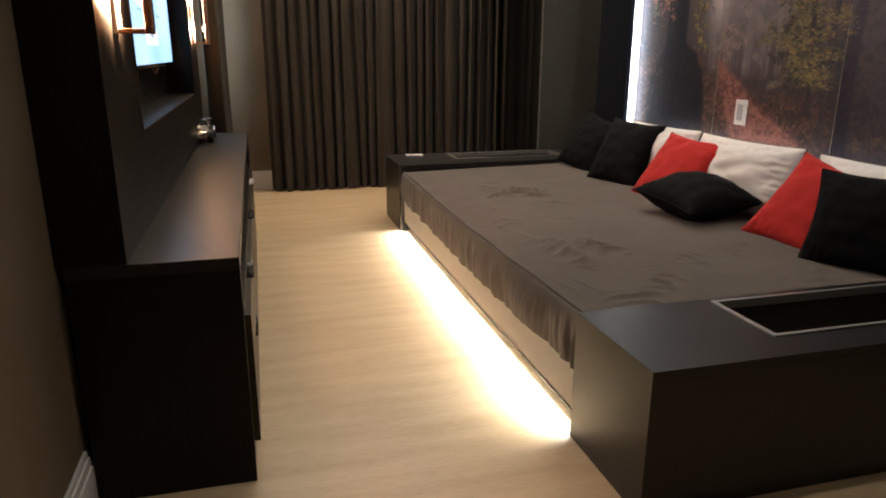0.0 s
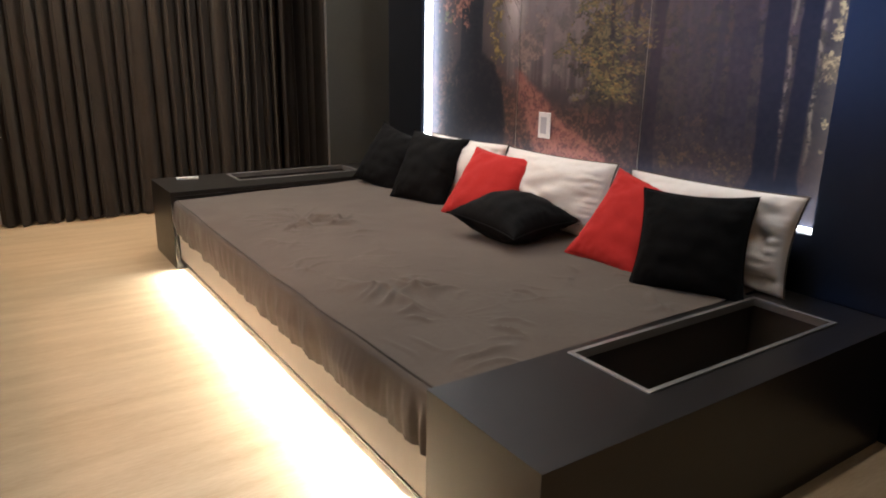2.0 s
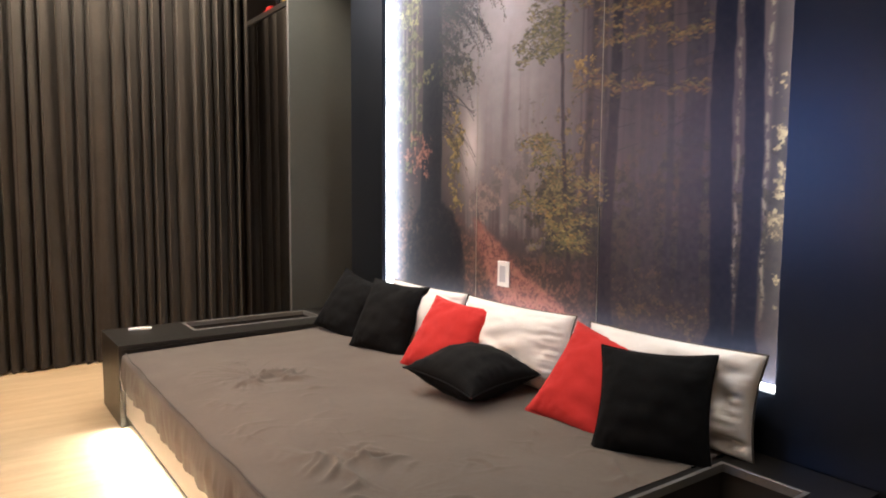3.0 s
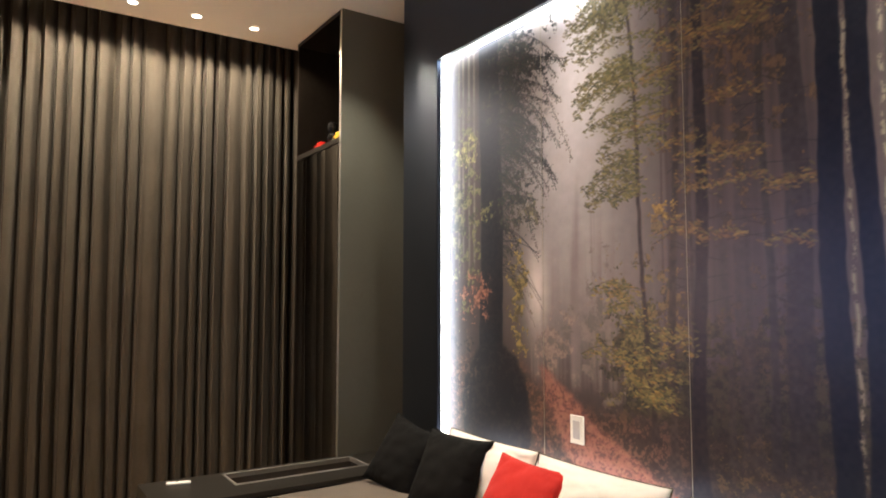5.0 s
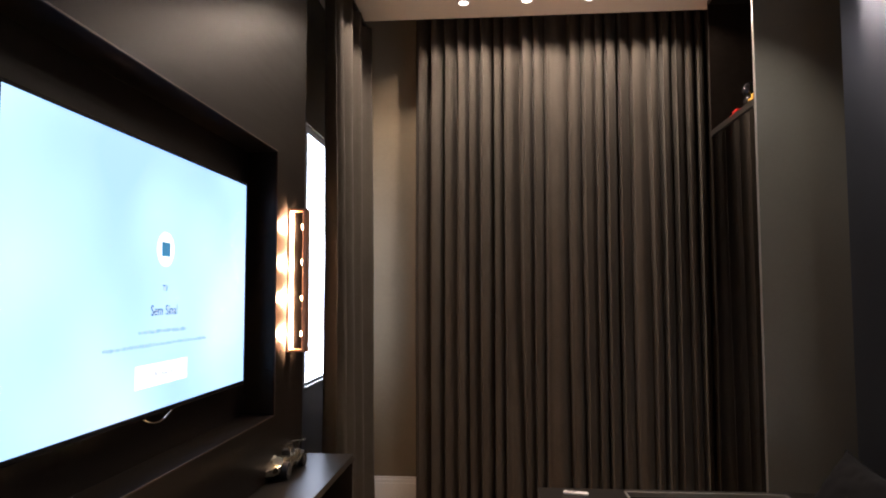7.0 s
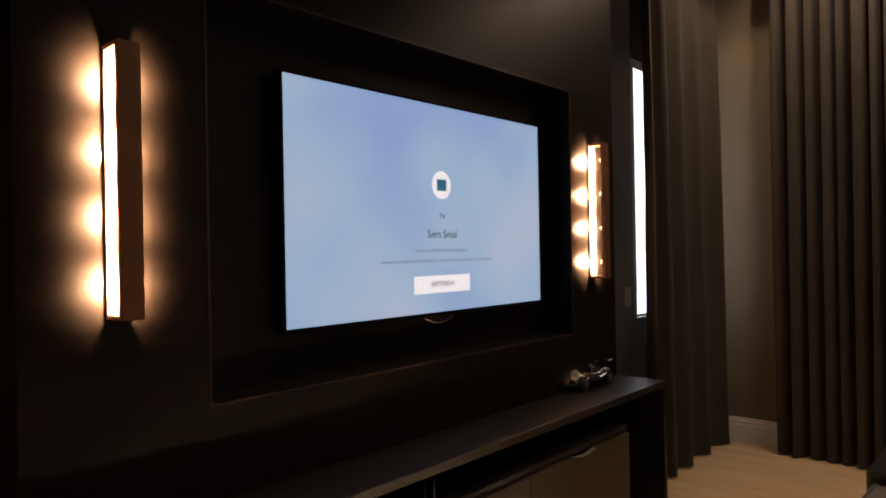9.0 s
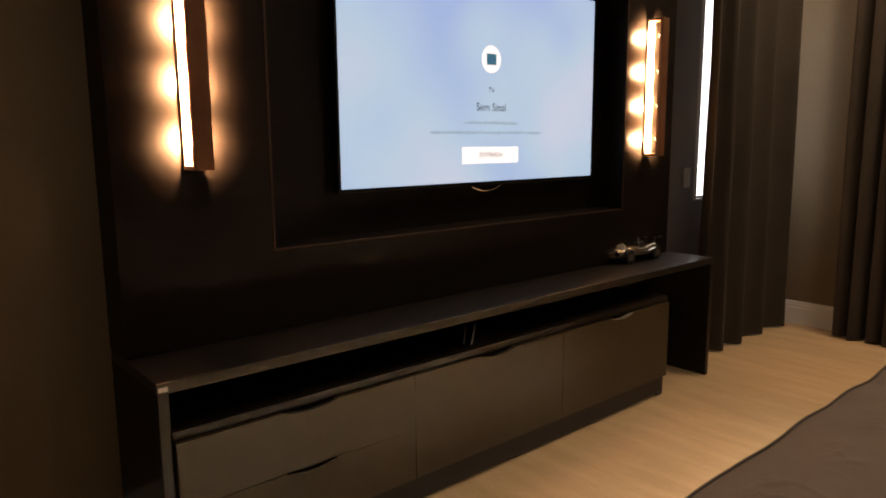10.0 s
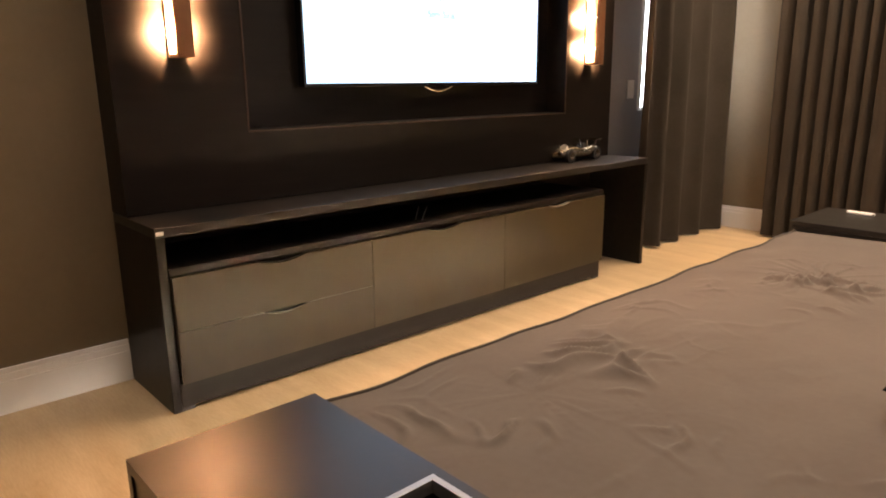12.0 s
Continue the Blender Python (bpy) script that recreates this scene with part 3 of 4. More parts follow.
# ---- pillows ----
def pillow_mesh(w, h, t, seed, pinch=0.10, power=0.5, wrinkle=0.007, pucker=0.004, dimple=0.0):
    """A stuffed case: full in the middle, pulled in along the seams, with gathers that run in from the edges."""
    n = 40
    bm = bmesh.new()
    rows = {}
    for side in (1, -1):
        for i in range(n + 1):
            for j in range(n + 1):
                border = i in (0, n) or j in (0, n)
                if border and side < 0:
                    rows[side, i, j] = rows[1, i, j]
                    continue
                a, b = 2 * i / n - 1, 2 * j / n - 1
                px = a * (1 - pinch * (1 - b * b) * abs(a) ** 3)
                py = b * (1 - pinch * (1 - a * a) * abs(b) ** 3)
                body = max(0.0, (1 - a * a) * (1 - b * b)) ** power
                wr = wrinkle * noise.noise((a * 3 + seed, b * 3, side)) + wrinkle * 1.1 * noise.noise((a * 8, b * 8 + seed, side * 2)) * (1 - body)
                da, db = 1 - abs(a), 1 - abs(b)
                wr += pucker * noise.noise((b * 11 + seed, a > 0, side)) * math.exp(-((da - 0.16) / 0.13) ** 2) * min(1, db * 5)
                wr += pucker * noise.noise((a * 11 * w / h + seed, b > 0, side + 5)) * math.exp(-((db - 0.16) / 0.13) ** 2) * min(1, da * 5)
                corner = abs(a * b)
                wr += pucker * 1.6 * noise.noise((math.atan2(db, da) * 5, seed, side)) * corner ** 3 * (1 - corner)
                if dimple:
                    wr -= dimple * math.exp(-((a - 0.70) / 0.10) ** 2 - ((b - 0.05) / 0.22) ** 2) + 0.6 * dimple * math.exp(-((a - 0.80) / 0.14) ** 2 - ((b + 0.72) / 0.12) ** 2)
                    wr += 0.5 * dimple * noise.noise((a * 14, b * 9, seed)) * max(0.0, a - 0.3)
                rows[side, i, j] = bm.verts.new((px * w / 2, py * h / 2, side * (t / 2 * body + (0 if border else wr * min(1, 6 * da) * min(1, 6 * db)))))
    for side in (1, -1):
        for i in range(n):
            for j in range(n):
                q = [rows[side, i, j], rows[side, i + 1, j], rows[side, i + 1, j + 1], rows[side, i, j + 1]]
                bm.faces.new(q if side > 0 else q[::-1])
    bm.normal_update()
    return bm


def frame_axes(place, right, up):
    """A pose whose x runs along right and y along up."""
    r = Vector(right).normalized()
    u = (Vector(up) - r * Vector(up).dot(r)).normalized()
    m = Matrix((r, u, r.cross(u))).transposed().to_4x4()
    m.translation = place
    return m


def cushion(place, right, up, w, h, t, mat, label, seed, group="", piping=None, pinch=0.10, power=0.5, wrinkle=0.008, pucker=0.005, dimple=0.0):
    p = thing("cushion", (0, 0, 0), label, "cushion", group)
    p.matrix_basis = frame_axes(place, right, up)
    part("case", pillow_mesh(w, h, t, seed, pinch, power, wrinkle, pucker, dimple), mat, p, smooth=True)
    pts = []
    n = 30
    for k in range(4 * n):
        e, i = divmod(k, n)
        a = 2 * i / n - 1
        a, b = ((a, -1), (1, a), (-a, 1), (-1, -a))[e]
        pts.append((a * (1 - pinch * (1 - b * b) * abs(a) ** 3) * w / 2, b * (1 - pinch * (1 - a * a) * abs(b) ** 3) * h / 2, 0))
    part("piping", tube(pts, 0.0035, 6, True), piping or mat, p)
    return p


GB, GR, GW = "black cushions on the bed", "red cushions on the bed", "white back cushions on the bed"
for yc, sd in ((1.78, 1), (1.07, 2), (0.27, 3)):
    cushion((2.272, yc, 0.560), (0.02 * (sd - 2), -1, 0.01), (0.20, 0, 1), 0.72, 0.34, 0.19, WHITECLOTH, "off-white piped back cushion leaning on the headboard", sd * 3.3, GW, PIPING, 0.06, 0.50, 0.016, 0.020, 0.045 if sd == 3 else 0.016)
cushion((2.13, 2.33, 0.553), (0.25, -1, -0.24), (0.60, 0.0, 1), 0.38, 0.39, 0.16, BLACKCLOTH, "black cotton cushion leaning in the corner of the bed", 11, GB)
cushion((2.11, 1.87, 0.560), (0.30, -1, -0.06), (0.52, 0.1, 1), 0.39, 0.41, 0.16, BLACKCLOTH, "black cotton cushion leaning beside a red one", 12, GB)
cushion((2.13, 1.365, 0.540), (0.14, -1, -0.04), (0.75, 0.1, 1), 0.42, 0.40, 0.14, REDCLOTH, "bright red cotton cushion leaning on a white one", 13, GR)
cushion((2.14, 0.45, 0.530), (0.10, -1, -0.18), (0.75, -0.05, 1), 0.43, 0.40, 0.14, REDCLOTH, "bright red cotton cushion behind a black one", 14, GR)
cushion((2.085, 0.165, 0.548), (0.52, -1, 0.02), (0.45, 0.15, 1), 0.375, 0.365, 0.15, BLACKCLOTH, "black cotton cushion standing before the white ones", 15, GB)
flat_one = cushion((1.985, 0.985, 0.492), (0.99, 0.10, 0.05), (-0.09, 0.99, 0.09), 0.41, 0.41, 0.20, BLACKCLOTH, "black cotton cushion lying flat on the bed", 16, GB, None, 0.13, 0.56)
part("zip_pull", tube([(0.205 + 0.006 * math.cos(k * 0.785), -0.200 + 0.016 * math.sin(k * 0.785), -0.012 - 0.012 * (k % 2)) for k in range(8)], 0.0022, 6, True), CHROME, flat_one, "small metal zip pull at the corner")

# white remote control on the far side box
rc = thing("remote_control", (1.10, 2.93, FB[2]), "small white remote control on the bed side box", "remote control")
rc.scale = (0.82, 0.9, 0.8)
rc.rotation_euler = (0, 0, radians(-14))
part("case", block(-0.075, 0.075, -0.020, 0.020, 0.0, 0.018, 0.007), WHITEPLASTIC, rc)
part("button", blocks([(-0.05, -0.035, -0.006, 0.006, 0.017, 0.0195), (-0.015, 0.0, -0.006, 0.006, 0.017, 0.0195)], 0.001), BLACKDULL, rc)


# ---- curtains ----
def curtain(name, x0, x1, y, z0, z1, folds, depth, along_y, label, seed, flare=0.0):
    """Pleated cloth: pinched in uneven groups at the top, wandering wider folds below."""
    c = thing(name, (0, 0, 0), label, "curtain")

    def at(u, v):
        q = u * folds
        low = (1 - v) ** 1.5
        wander = 2.2 * noise.noise((q * 0.20, seed, 0)) + 0.9 * noise.noise((q * 0.55, seed + 4, 0)) + 0.5 * low * noise.noise((q * 0.45, seed + 6, v * 1.2))
        ph = 2 * math.pi * (q + wander * 0.5)
        group = 0.55 + 0.95 * abs(noise.noise((q * 0.30, seed + 8, 0)) * 1.6) + 0.25 * noise.noise((q * 0.9, seed + 9, v * 0.4))
        sharp = 1.0 - 2.0 * (math.sin(ph / 2) ** 2 + 0.004) ** 0.62
        w = sharp + 0.16 * math.sin(2 * ph + 1.2) + 0.45 * noise.noise((q * 1.7, seed, v * 0.5))
        w = depth * group * w * (1.0 + 0.25 * low) + 0.03 * noise.noise((q * 0.4, v * 1.3, seed)) + 0.004 * noise.noise((q * 2.5, v * 9, seed + 2))
        p = x0 + (x1 - x0) * u + 0.012 * math.cos(ph) + flare * (u - 0.5) * low
        z = z0 + (z1 - z0) * v + (0.012 * noise.noise((q, seed, 3)) if v == 0 else 0)
        return (y + w + flare * 0.25 * low, p, z) if along_y else (p, y + w, z)
    part("cloth", grid(int(folds * 18), 40, at), CURTAIN, c, smooth=True)
    part("rail", block(*((y - 0.02, y + 0.02, x0, x1, z1, z1 + 0.02) if along_y else (x0, x1, y - 0.02, y + 0.02, z1, z1 + 0.02))), BLACKDULL, c)
    return c


curtain("curtain", 0.14, 2.54, 4.08, 0.012, CEIL + 0.24, 26, 0.064, False, "floor-length charcoal curtain in deep folds", 2.0)
curtain("side_curtain", 3.05, 4.02, -0.20, 0.012, CEIL - 0.03, 4.2, 0.062, True, "charcoal curtain gathered before the side window", 7.0, 0.10)

# ---- corner wardrobe with a mirrored door ----
ward = thing("corner_wardrobe", (2.072, 3.05, 0), "tall black wardrobe with smoked mirror door and open niche", "wardrobe")
WD, WL, SH = 0.475, 0.775, 2.45
part("side", block(0, WD, 0, 0.022, 0, CEIL - 0.002, 0.001), WARDSIDE, ward, "dark grey-green satin side panel")
part("side", block(0, WD, WL - 0.022, WL, 0, CEIL - 0.002, 0.001), BLACKMDF, ward)
part("shelf", block(-0.004, WD - 0.02, 0.022, WL - 0.022, SH - 0.035, SH, 0.001), BEDMDF, ward)
part("back", block(WD - 0.02, WD, 0.022, WL - 0.022, 0, CEIL - 0.002), BLACKMDF, ward)
part("top", block(0, WD - 0.02, 0.022, WL - 0.022, CEIL - 0.03, CEIL - 0.002), BLACKMDF, ward)
part("mirror_door", block(0.004, 0.024, 0.024, WL - 0.024, 0.02, SH - 0.038), MIRROR, ward, "smoked mirror door")
part("edge_strip", block(-0.004, 0.0, 0.0, 0.020, 0, CEIL - 0.004), ALU, ward)

fig = thing("toy_figure", (2.16, 3.36, SH), "glossy black bust figurine on a base", "figurine")
bm = disc(0.035, 0.03, 20, pose(0, 0, 0.015))
bmesh.ops.create_uvsphere(bm, u_segments=18, v_segments=12, radius=0.048, matrix=pose(0, 0, 0.062) @ Matrix.Diagonal((0.9, 1.15, 0.75, 1)))
bmesh.ops.create_uvsphere(bm, u_segments=18, v_segments=12, radius=0.042, matrix=pose(-0.005, 0, 0.128) @ Matrix.Diagonal((1, 0.9, 1.1, 1)))
bmesh.ops.create_cone(bm, cap_ends=True, segments=14, radius1=0.022, radius2=0.02, depth=0.04, matrix=pose(0, 0, 0.095))
part("bust", bm, BLACKGLOSS, fig, smooth=True)
for nm, px, py, mat, lab in (("toy_car", 2.14, 3.52, REDPLASTIC, "small red toy car on the high shelf"), ("toy_car", 2.12, 3.16, YELLOWPLASTIC, "small yellow toy car on the high shelf")):
    tc = thing(nm, (px, py, SH), lab, "toy car")
    part("body", blocks([(-0.028, 0.028, -0.07, 0.07, 0.012, 0.038), (-0.022, 0.022, -0.030, 0.040, 0.036, 0.058)], 0.008), mat, tc)
    for wx in (-0.026, 0.026):
        for wy in (-0.045, 0.045):
            part("wheel", disc(0.014, 0.008, 14, pose(wx, wy, 0.014, 0, 90, 0)), BLACKDULL, tc)

# ---- ceiling fittings ----
for dx, dy in DOWNLIGHTS:
    d = thing("downlight", (dx, dy, CEIL), "small round recessed ceiling downlight, lit", "downlight", "downlights along the curtain")
    part("trim_ring", ring(0.030, 0.046, -0.006), WHITEPLASTIC, d)
    part("lens", disc(0.029, 0.002, 22, pose(0, 0, -0.0035)), SPOT, d, "glowing lens")

# air conditioner above the niche
ac = thing("air_conditioner", (PANEL, 0.74, 2.23), "white wall air conditioner above the television", "air conditioner")
bm = bmesh.new()
prof = [(0, 0), (0.12, 0.0), (0.19, 0.03), (0.215, 0.10), (0.215, 0.25), (0.19, 0.285), (0, 0.29)]
la = [bm.verts.new((x, -0.43, z)) for x, z in prof]
lb = [bm.verts.new((x, 0.43, z)) for x, z in prof]
bm.faces.new(la)
bm.faces.new(lb[::-1])
for i in range(len(prof)):
    j = (i + 1) % len(prof)
    bm.faces.new((la[i], la[j], lb[j], lb[i]))
bmesh.ops.recalc_face_normals(bm, faces=bm.faces[:])
bmesh.ops.bevel(bm, geom=bm.edges[:], offset=0.006, segments=2, affect="EDGES")
part("body", bm, WHITEPLASTIC, ac)
part("air_slot", block(0.10, 0.16, -0.34, 0.34, -0.004, 0.02), BLACKDULL, ac, "dark air slot")

# light switch beside the window
sw = thing("light_switch", (LEFT + 0.004, 3.225, 1.015), "white wall switch plate beside the side window", "light switch")
part("plate", block(0, 0.009, -0.037, 0.037, -0.058, 0.058, 0.003), WHITEPLASTIC, sw)
part("rocker", block(0.009, 0.013, -0.014, 0.014, -0.026, 0.026, 0.002), WHITEPLASTIC, sw)

# ---- forest mural, painted cell by cell on one flat sheet, with lit strips round it ----
MX = 2.432
NU, NV = 760, 686
rng = np.random.default_rng(5)
U, V = np.meshgrid(np.linspace(0, 1, NU + 1), np.linspace(0, 1, NV + 1), indexing="ij")


def soft(n, seed):
    """Smooth noise over the sheet, n cells wide, between 0 and 1."""
    r = np.random.default_rng(seed).random((n + 3, n + 3))
    a, b = U * n, V * n
    i, j = a.astype(int), b.astype(int)
    f, g = a - i, b - j
    f, g = f * f * (3 - 2 * f), g * g * (3 - 2 * g)
    return r[i, j] * (1 - f) * (1 - g) + r[i + 1, j] * f * (1 - g) + r[i, j + 1] * (1 - f) * g + r[i + 1, j + 1] * f * g


def rough(n, seed):
    return 0.5 * soft(n, seed) + 0.3 * soft(n * 2, seed + 1) + 0.2 * soft(n * 5, seed + 2)


paint = np.zeros((NU + 1, NV + 1, 3))


def lay(mask, colour):
    m = np.clip(mask, 0, 1)[..., None]
    paint[:] = paint * (1 - m) + np.asarray(colour) * m


def rise(x, a, b):
    t = np.clip((x - a) / (b - a), 0, 1)
    return t * t * (3 - 2 * t)


def tex(n, seed):
    """Leafy noise in four sizes, about 0.5 on the mean."""
    return 0.32 * soft(n, seed) + 0.30 * soft(n * 2, seed + 1) + 0.22 * soft(n * 4, seed + 2) + 0.16 * soft(n * 9, seed + 3)


def spot(u, v, su, sv):
    return np.exp(-((U - u) / su) ** 2 - ((V - v) / sv) ** 2)


def foliage(region, n, seed, dark, light, amount=1.0, edge=0.05):
    """Clumps of leaves, dense where region is near 1, with gaps and a ragged outline."""
    level = 0.67 - 0.30 * np.clip(region, 0, 1)
    m = (rise(tex(n, seed), level, level + edge) * amount * rise(region, 0.02, 0.15))[..., None]
    k = rise(tex(n * 2, seed + 50), 0.36, 0.66)[..., None]
    paint[:] = paint * (1 - m) + (np.asarray(dark) * (1 - k) + np.asarray(light) * k) * m


def dab(u, v, ru, rv, colour, strength, turn=0.0):
    """One leaf-sized touch of the brush."""
    r = max(ru, rv)
    i0, i1 = max(0, int((u - r) * NU)), min(NU, int((u + r) * NU) + 2)
    j0, j1 = max(0, int((v - r) * NV)), min(NV, int((v + r) * NV) + 2)
    if i0 >= i1 or j0 >= j1:
        return
    a, b = U[i0:i1, j0:j1] - u, V[i0:i1, j0:j1] - v
    c, s = math.cos(turn), math.sin(turn)
    d = ((a * c + b * s) / ru) ** 2 + ((b * c - a * s) / rv) ** 2
    m = np.clip(1.5 - 1.5 * d, 0, 1)[..., None] * strength
    paint[i0:i1, j0:j1] = paint[i0:i1, j0:j1] * (1 - m) + np.asarray(colour) * m


def trunk(u0, u1, w0, w1, v0, v1, colour, strength=1.0, seed=0, blur=0.004):
    """A tree trunk from its foot to its top."""
    t = np.clip((V - v0) / (v1 - v0), 0, 1)
    c = u0 + (u1 - u0) * t + 0.004 * np.sin(V * 9 + seed) + 0.003 * (soft(40, seed + 200) - 0.5)
    w = w0 + (w1 - w0) * t + 0.6 * w0 * np.exp(-((V - v0) / 0.03) ** 2)
    edge = rise(w - np.abs(U - c), -blur * 0.5, blur) * rise(V, v0 - 0.01, v0 + 0.01) * rise(v1 - V, 0, 0.05)
    bark = 0.70 + 0.6 * soft(150, seed + 300)
    m = np.clip(edge * strength, 0, 1)[..., None]
    paint[:] = paint * (1 - m) + (np.asarray(colour) * bark[..., None]) * m


def spray(u, v, reach, droop, colours, size, strength, twig=(0.05, 0.038, 0.03)):
    """A branch with its leaves: reach is signed."""
    n = max(6, int(abs(reach) * 300))
    for q in range(n):
        f = q / n
        pu, pv = u + reach * f, v + 0.02 * f - droop * abs(reach) * f * f
        dab(pu, pv, 0.003, 0.0011, twig, 0.5)
        for _ in range(3):
            c = colours[rng.integers(len(colours))]
            k, r = rng.uniform(0.65, 1.4), rng.uniform(*size)
            dab(pu + rng.normal(0, 0.007), pv + rng.normal(-0.006, 0.006), r * 1.5, r * 0.55, [x * k for x in c], rng.uniform(*strength), rng.uniform(-0.9, 0.5))


GREEN, OLIVE, GOLD = (0.075, 0.078, 0.032), (0.125, 0.112, 0.042), (0.21, 0.140, 0.040)
# mist: pale mauve grey in the clearing, purple brown to the far side, dark below
lay(np.ones_like(U), (0.062, 0.046, 0.040))
lay(0.85 * rise(U, 0.50, 0.66) * rise(V, 0.10, 0.30) * (0.75 + 0.5 * rough(4, 21)), (0.100, 0.080, 0.080))
mist = np.exp(-(np.abs(U - 0.425) / 0.165) ** 2.4) * (0.60 + 0.40 * rise(V, 0.15, 0.85)) * rise(V, 0.14, 0.46)
lay(mist * (0.75 + 0.35 * rough(4, 3)), (0.305, 0.295, 0.325))
lay(0.7 * spot(0.43, 0.86, 0.070, 0.20) * (0.8 + 0.4 * rough(5, 13)), (0.53, 0.54, 0.61))
lay(0.5 * spot(0.315, 0.38, 0.03, 0.09), (0.60, 0.55, 0.56))
# far wood standing grey in the mist
for k in range(46):
    c, w = rng.uniform(0.30, 0.60), rng.uniform(0.0015, 0.006)
    top = 0.62 - 9.0 * (c - 0.47) ** 2 + rng.uniform(-0.12, 0.08)
    line = np.exp(-((U - c - 0.004 * np.sin(V * 5 + k)) / w) ** 2) * rise(V, 0.17, 0.22) * rise(top - V, 0, 0.20)
    lay(line * rng.uniform(0.25, 0.6), (0.17, 0.145, 0.15))
foliage(0.85 * spot(0.48, 0.28, 0.085, 0.15), 26, 410, (0.12, 0.105, 0.098), (0.20, 0.175, 0.165), 0.6, 0.12)
foliage(0.9 * spot(0.36, 0.27, 0.05, 0.06), 34, 420, (0.12, 0.098, 0.090), (0.26, 0.20, 0.17), 0.6, 0.10)
for k in range(34):
    c, w = rng.uniform(0.62, 0.90), rng.uniform(0.002, 0.009)
    line = np.exp(-((U - c - 0.005 * np.sin(V * 5 + k)) / w) ** 2) * rise(V, 0.10, 0.2)
    lay(line * rng.uniform(0.25, 0.65) * (0.7 + 0.5 * rough(16, 60 + k)), (0.068, 0.052, 0.050))
# undergrowth on both sides of the path
foliage(1.05 * rise(0.36 + 0.07 * rough(7, 7) - V, 0.0, 0.14) * rise(U, 0.46, 0.56) * rise(V, 0.06, 0.12), 30, 430, (0.036, 0.031, 0.018), (0.085, 0.070, 0.036), 0.92, 0.08)
foliage(0.95 * spot(0.55, 0.30, 0.055, 0.11), 42, 440, (0.065, 0.060, 0.026), (0.190, 0.155, 0.062), 0.9)
foliage(0.8 * spot(0.62, 0.34, 0.05, 0.12), 38, 445, (0.07, 0.058, 0.03), (0.20, 0.140, 0.055), 0.75)
foliage(0.8 * spot(0.255, 0.35, 0.030, 0.13), 50, 450, (0.085, 0.070, 0.026), (0.24, 0.180, 0.055), 0.95)
foliage(0.75 * spot(0.80, 0.28, 0.12, 0.10), 36, 455, (0.05, 0.038, 0.026), (0.115, 0.078, 0.045), 0.7)
# leaf-strewn ground and the reddish path that bends away
ground = rise(0.135 + 0.06 * rough(6, 9) + 0.10 * rise(U, 0.40, 0.22) - V, 0.0, 0.06)
ground = ground * (1 - 0.45 * rise(U, 0.58, 0.75))
lay(ground * 0.95, (0.062, 0.038, 0.025))
mid = 0.325 + 1.15 * np.clip(0.225 - V, 0, 1) ** 1.12 + 0.008 * np.sin(V * 40)
half = 0.014 + 0.56 * np.clip(0.225 - V, 0, 1)
way = rise(half + 0.035 * (rough(30, 11) - 0.35) - np.abs(U - mid), 0, 0.035) * rise(0.235 - V, 0, 0.025)
lay((0.45 + 0.75 * tex(70, 77)) * way, (0.250, 0.105, 0.082))
litter = rise(tex(110, 500), 0.47, 0.62) * np.clip(ground + way, 0, 1)
lay(litter * 0.42, (0.250, 0.130, 0.085))
lay(rise(tex(140, 520), 0.50, 0.62) * np.clip(ground + way, 0, 1) * 0.55, (0.050, 0.026, 0.019))
foliage(0.8 * spot(0.80, 0.10, 0.10, 0.05), 60, 530, (0.060, 0.042, 0.018), (0.22, 0.135, 0.045), 0.8)
lay(0.55 * rise(U, 0.58, 0.70) * rise(0.34 - V, 0, 0.22), (0.030, 0.024, 0.020))
# trunks of the farther side
for u0, u1, w, s, c in ((0.845, 0.835, 0.020, 0.72, (0.040, 0.032, 0.033)), (0.803, 0.795, 0.007, 0.8, (0.045, 0.036, 0.034)), (0.768, 0.755, 0.015, 0.50, (0.058, 0.045, 0.043)), (0.735, 0.728, 0.006, 0.5, (0.06, 0.046, 0.043))):
    trunk(u0, u1, w, w * 0.9, 0.10, 1.05, c, s, int(u0 * 1000))
foliage(0.72 * spot(0.76, 0.80, 0.12, 0.24), 34, 540, (0.060, 0.042, 0.025), (0.155, 0.100, 0.042), 0.72)
# the slender tree, the pair and the dark one beside it
trunk(0.597, 0.553, 0.0062, 0.0035, 0.11, 0.96, (0.050, 0.034, 0.027), 0.95, 1)
trunk(0.634, 0.655, 0.0085, 0.006, 0.06, 1.05, (0.060, 0.042, 0.033), 0.95, 2)
trunk(0.672, 0.680, 0.0045, 0.004, 0.30, 1.05, (0.055, 0.040, 0.034), 0.8, 5)
trunk(0.684, 0.700, 0.0135, 0.0095, 0.035, 1.05, (0.030, 0.021, 0.017), 1.0, 3)
for k in range(60):
    u, v = rng.choice([0.645, 0.69, 0.80, 0.84]), rng.uniform(0.35, 0.98)
    d = rng.choice([-1, 1])
    lift = rng.uniform(-1.2, 0.6)
    for q in range(rng.integers(10, 26)):
        dab(u + d * q * 0.0026, v + q * 0.0014 * lift, 0.0026, 0.0012, (0.045, 0.033, 0.028), 0.6)
for k in range(48):
    v = rng.uniform(0.56, 1.0)
    side = rng.choice([-1, -1, 1])
    spray(0.60 - 0.050 * v, v, side * rng.uniform(0.04, 0.15 if side < 0 else 0.09) * (0.5 + 0.6 * v), rng.uniform(0.2, 0.7), (OLIVE, OLIVE, GREEN, (0.17, 0.15, 0.06)), (0.0026, 0.0052), (0.45, 0.9))
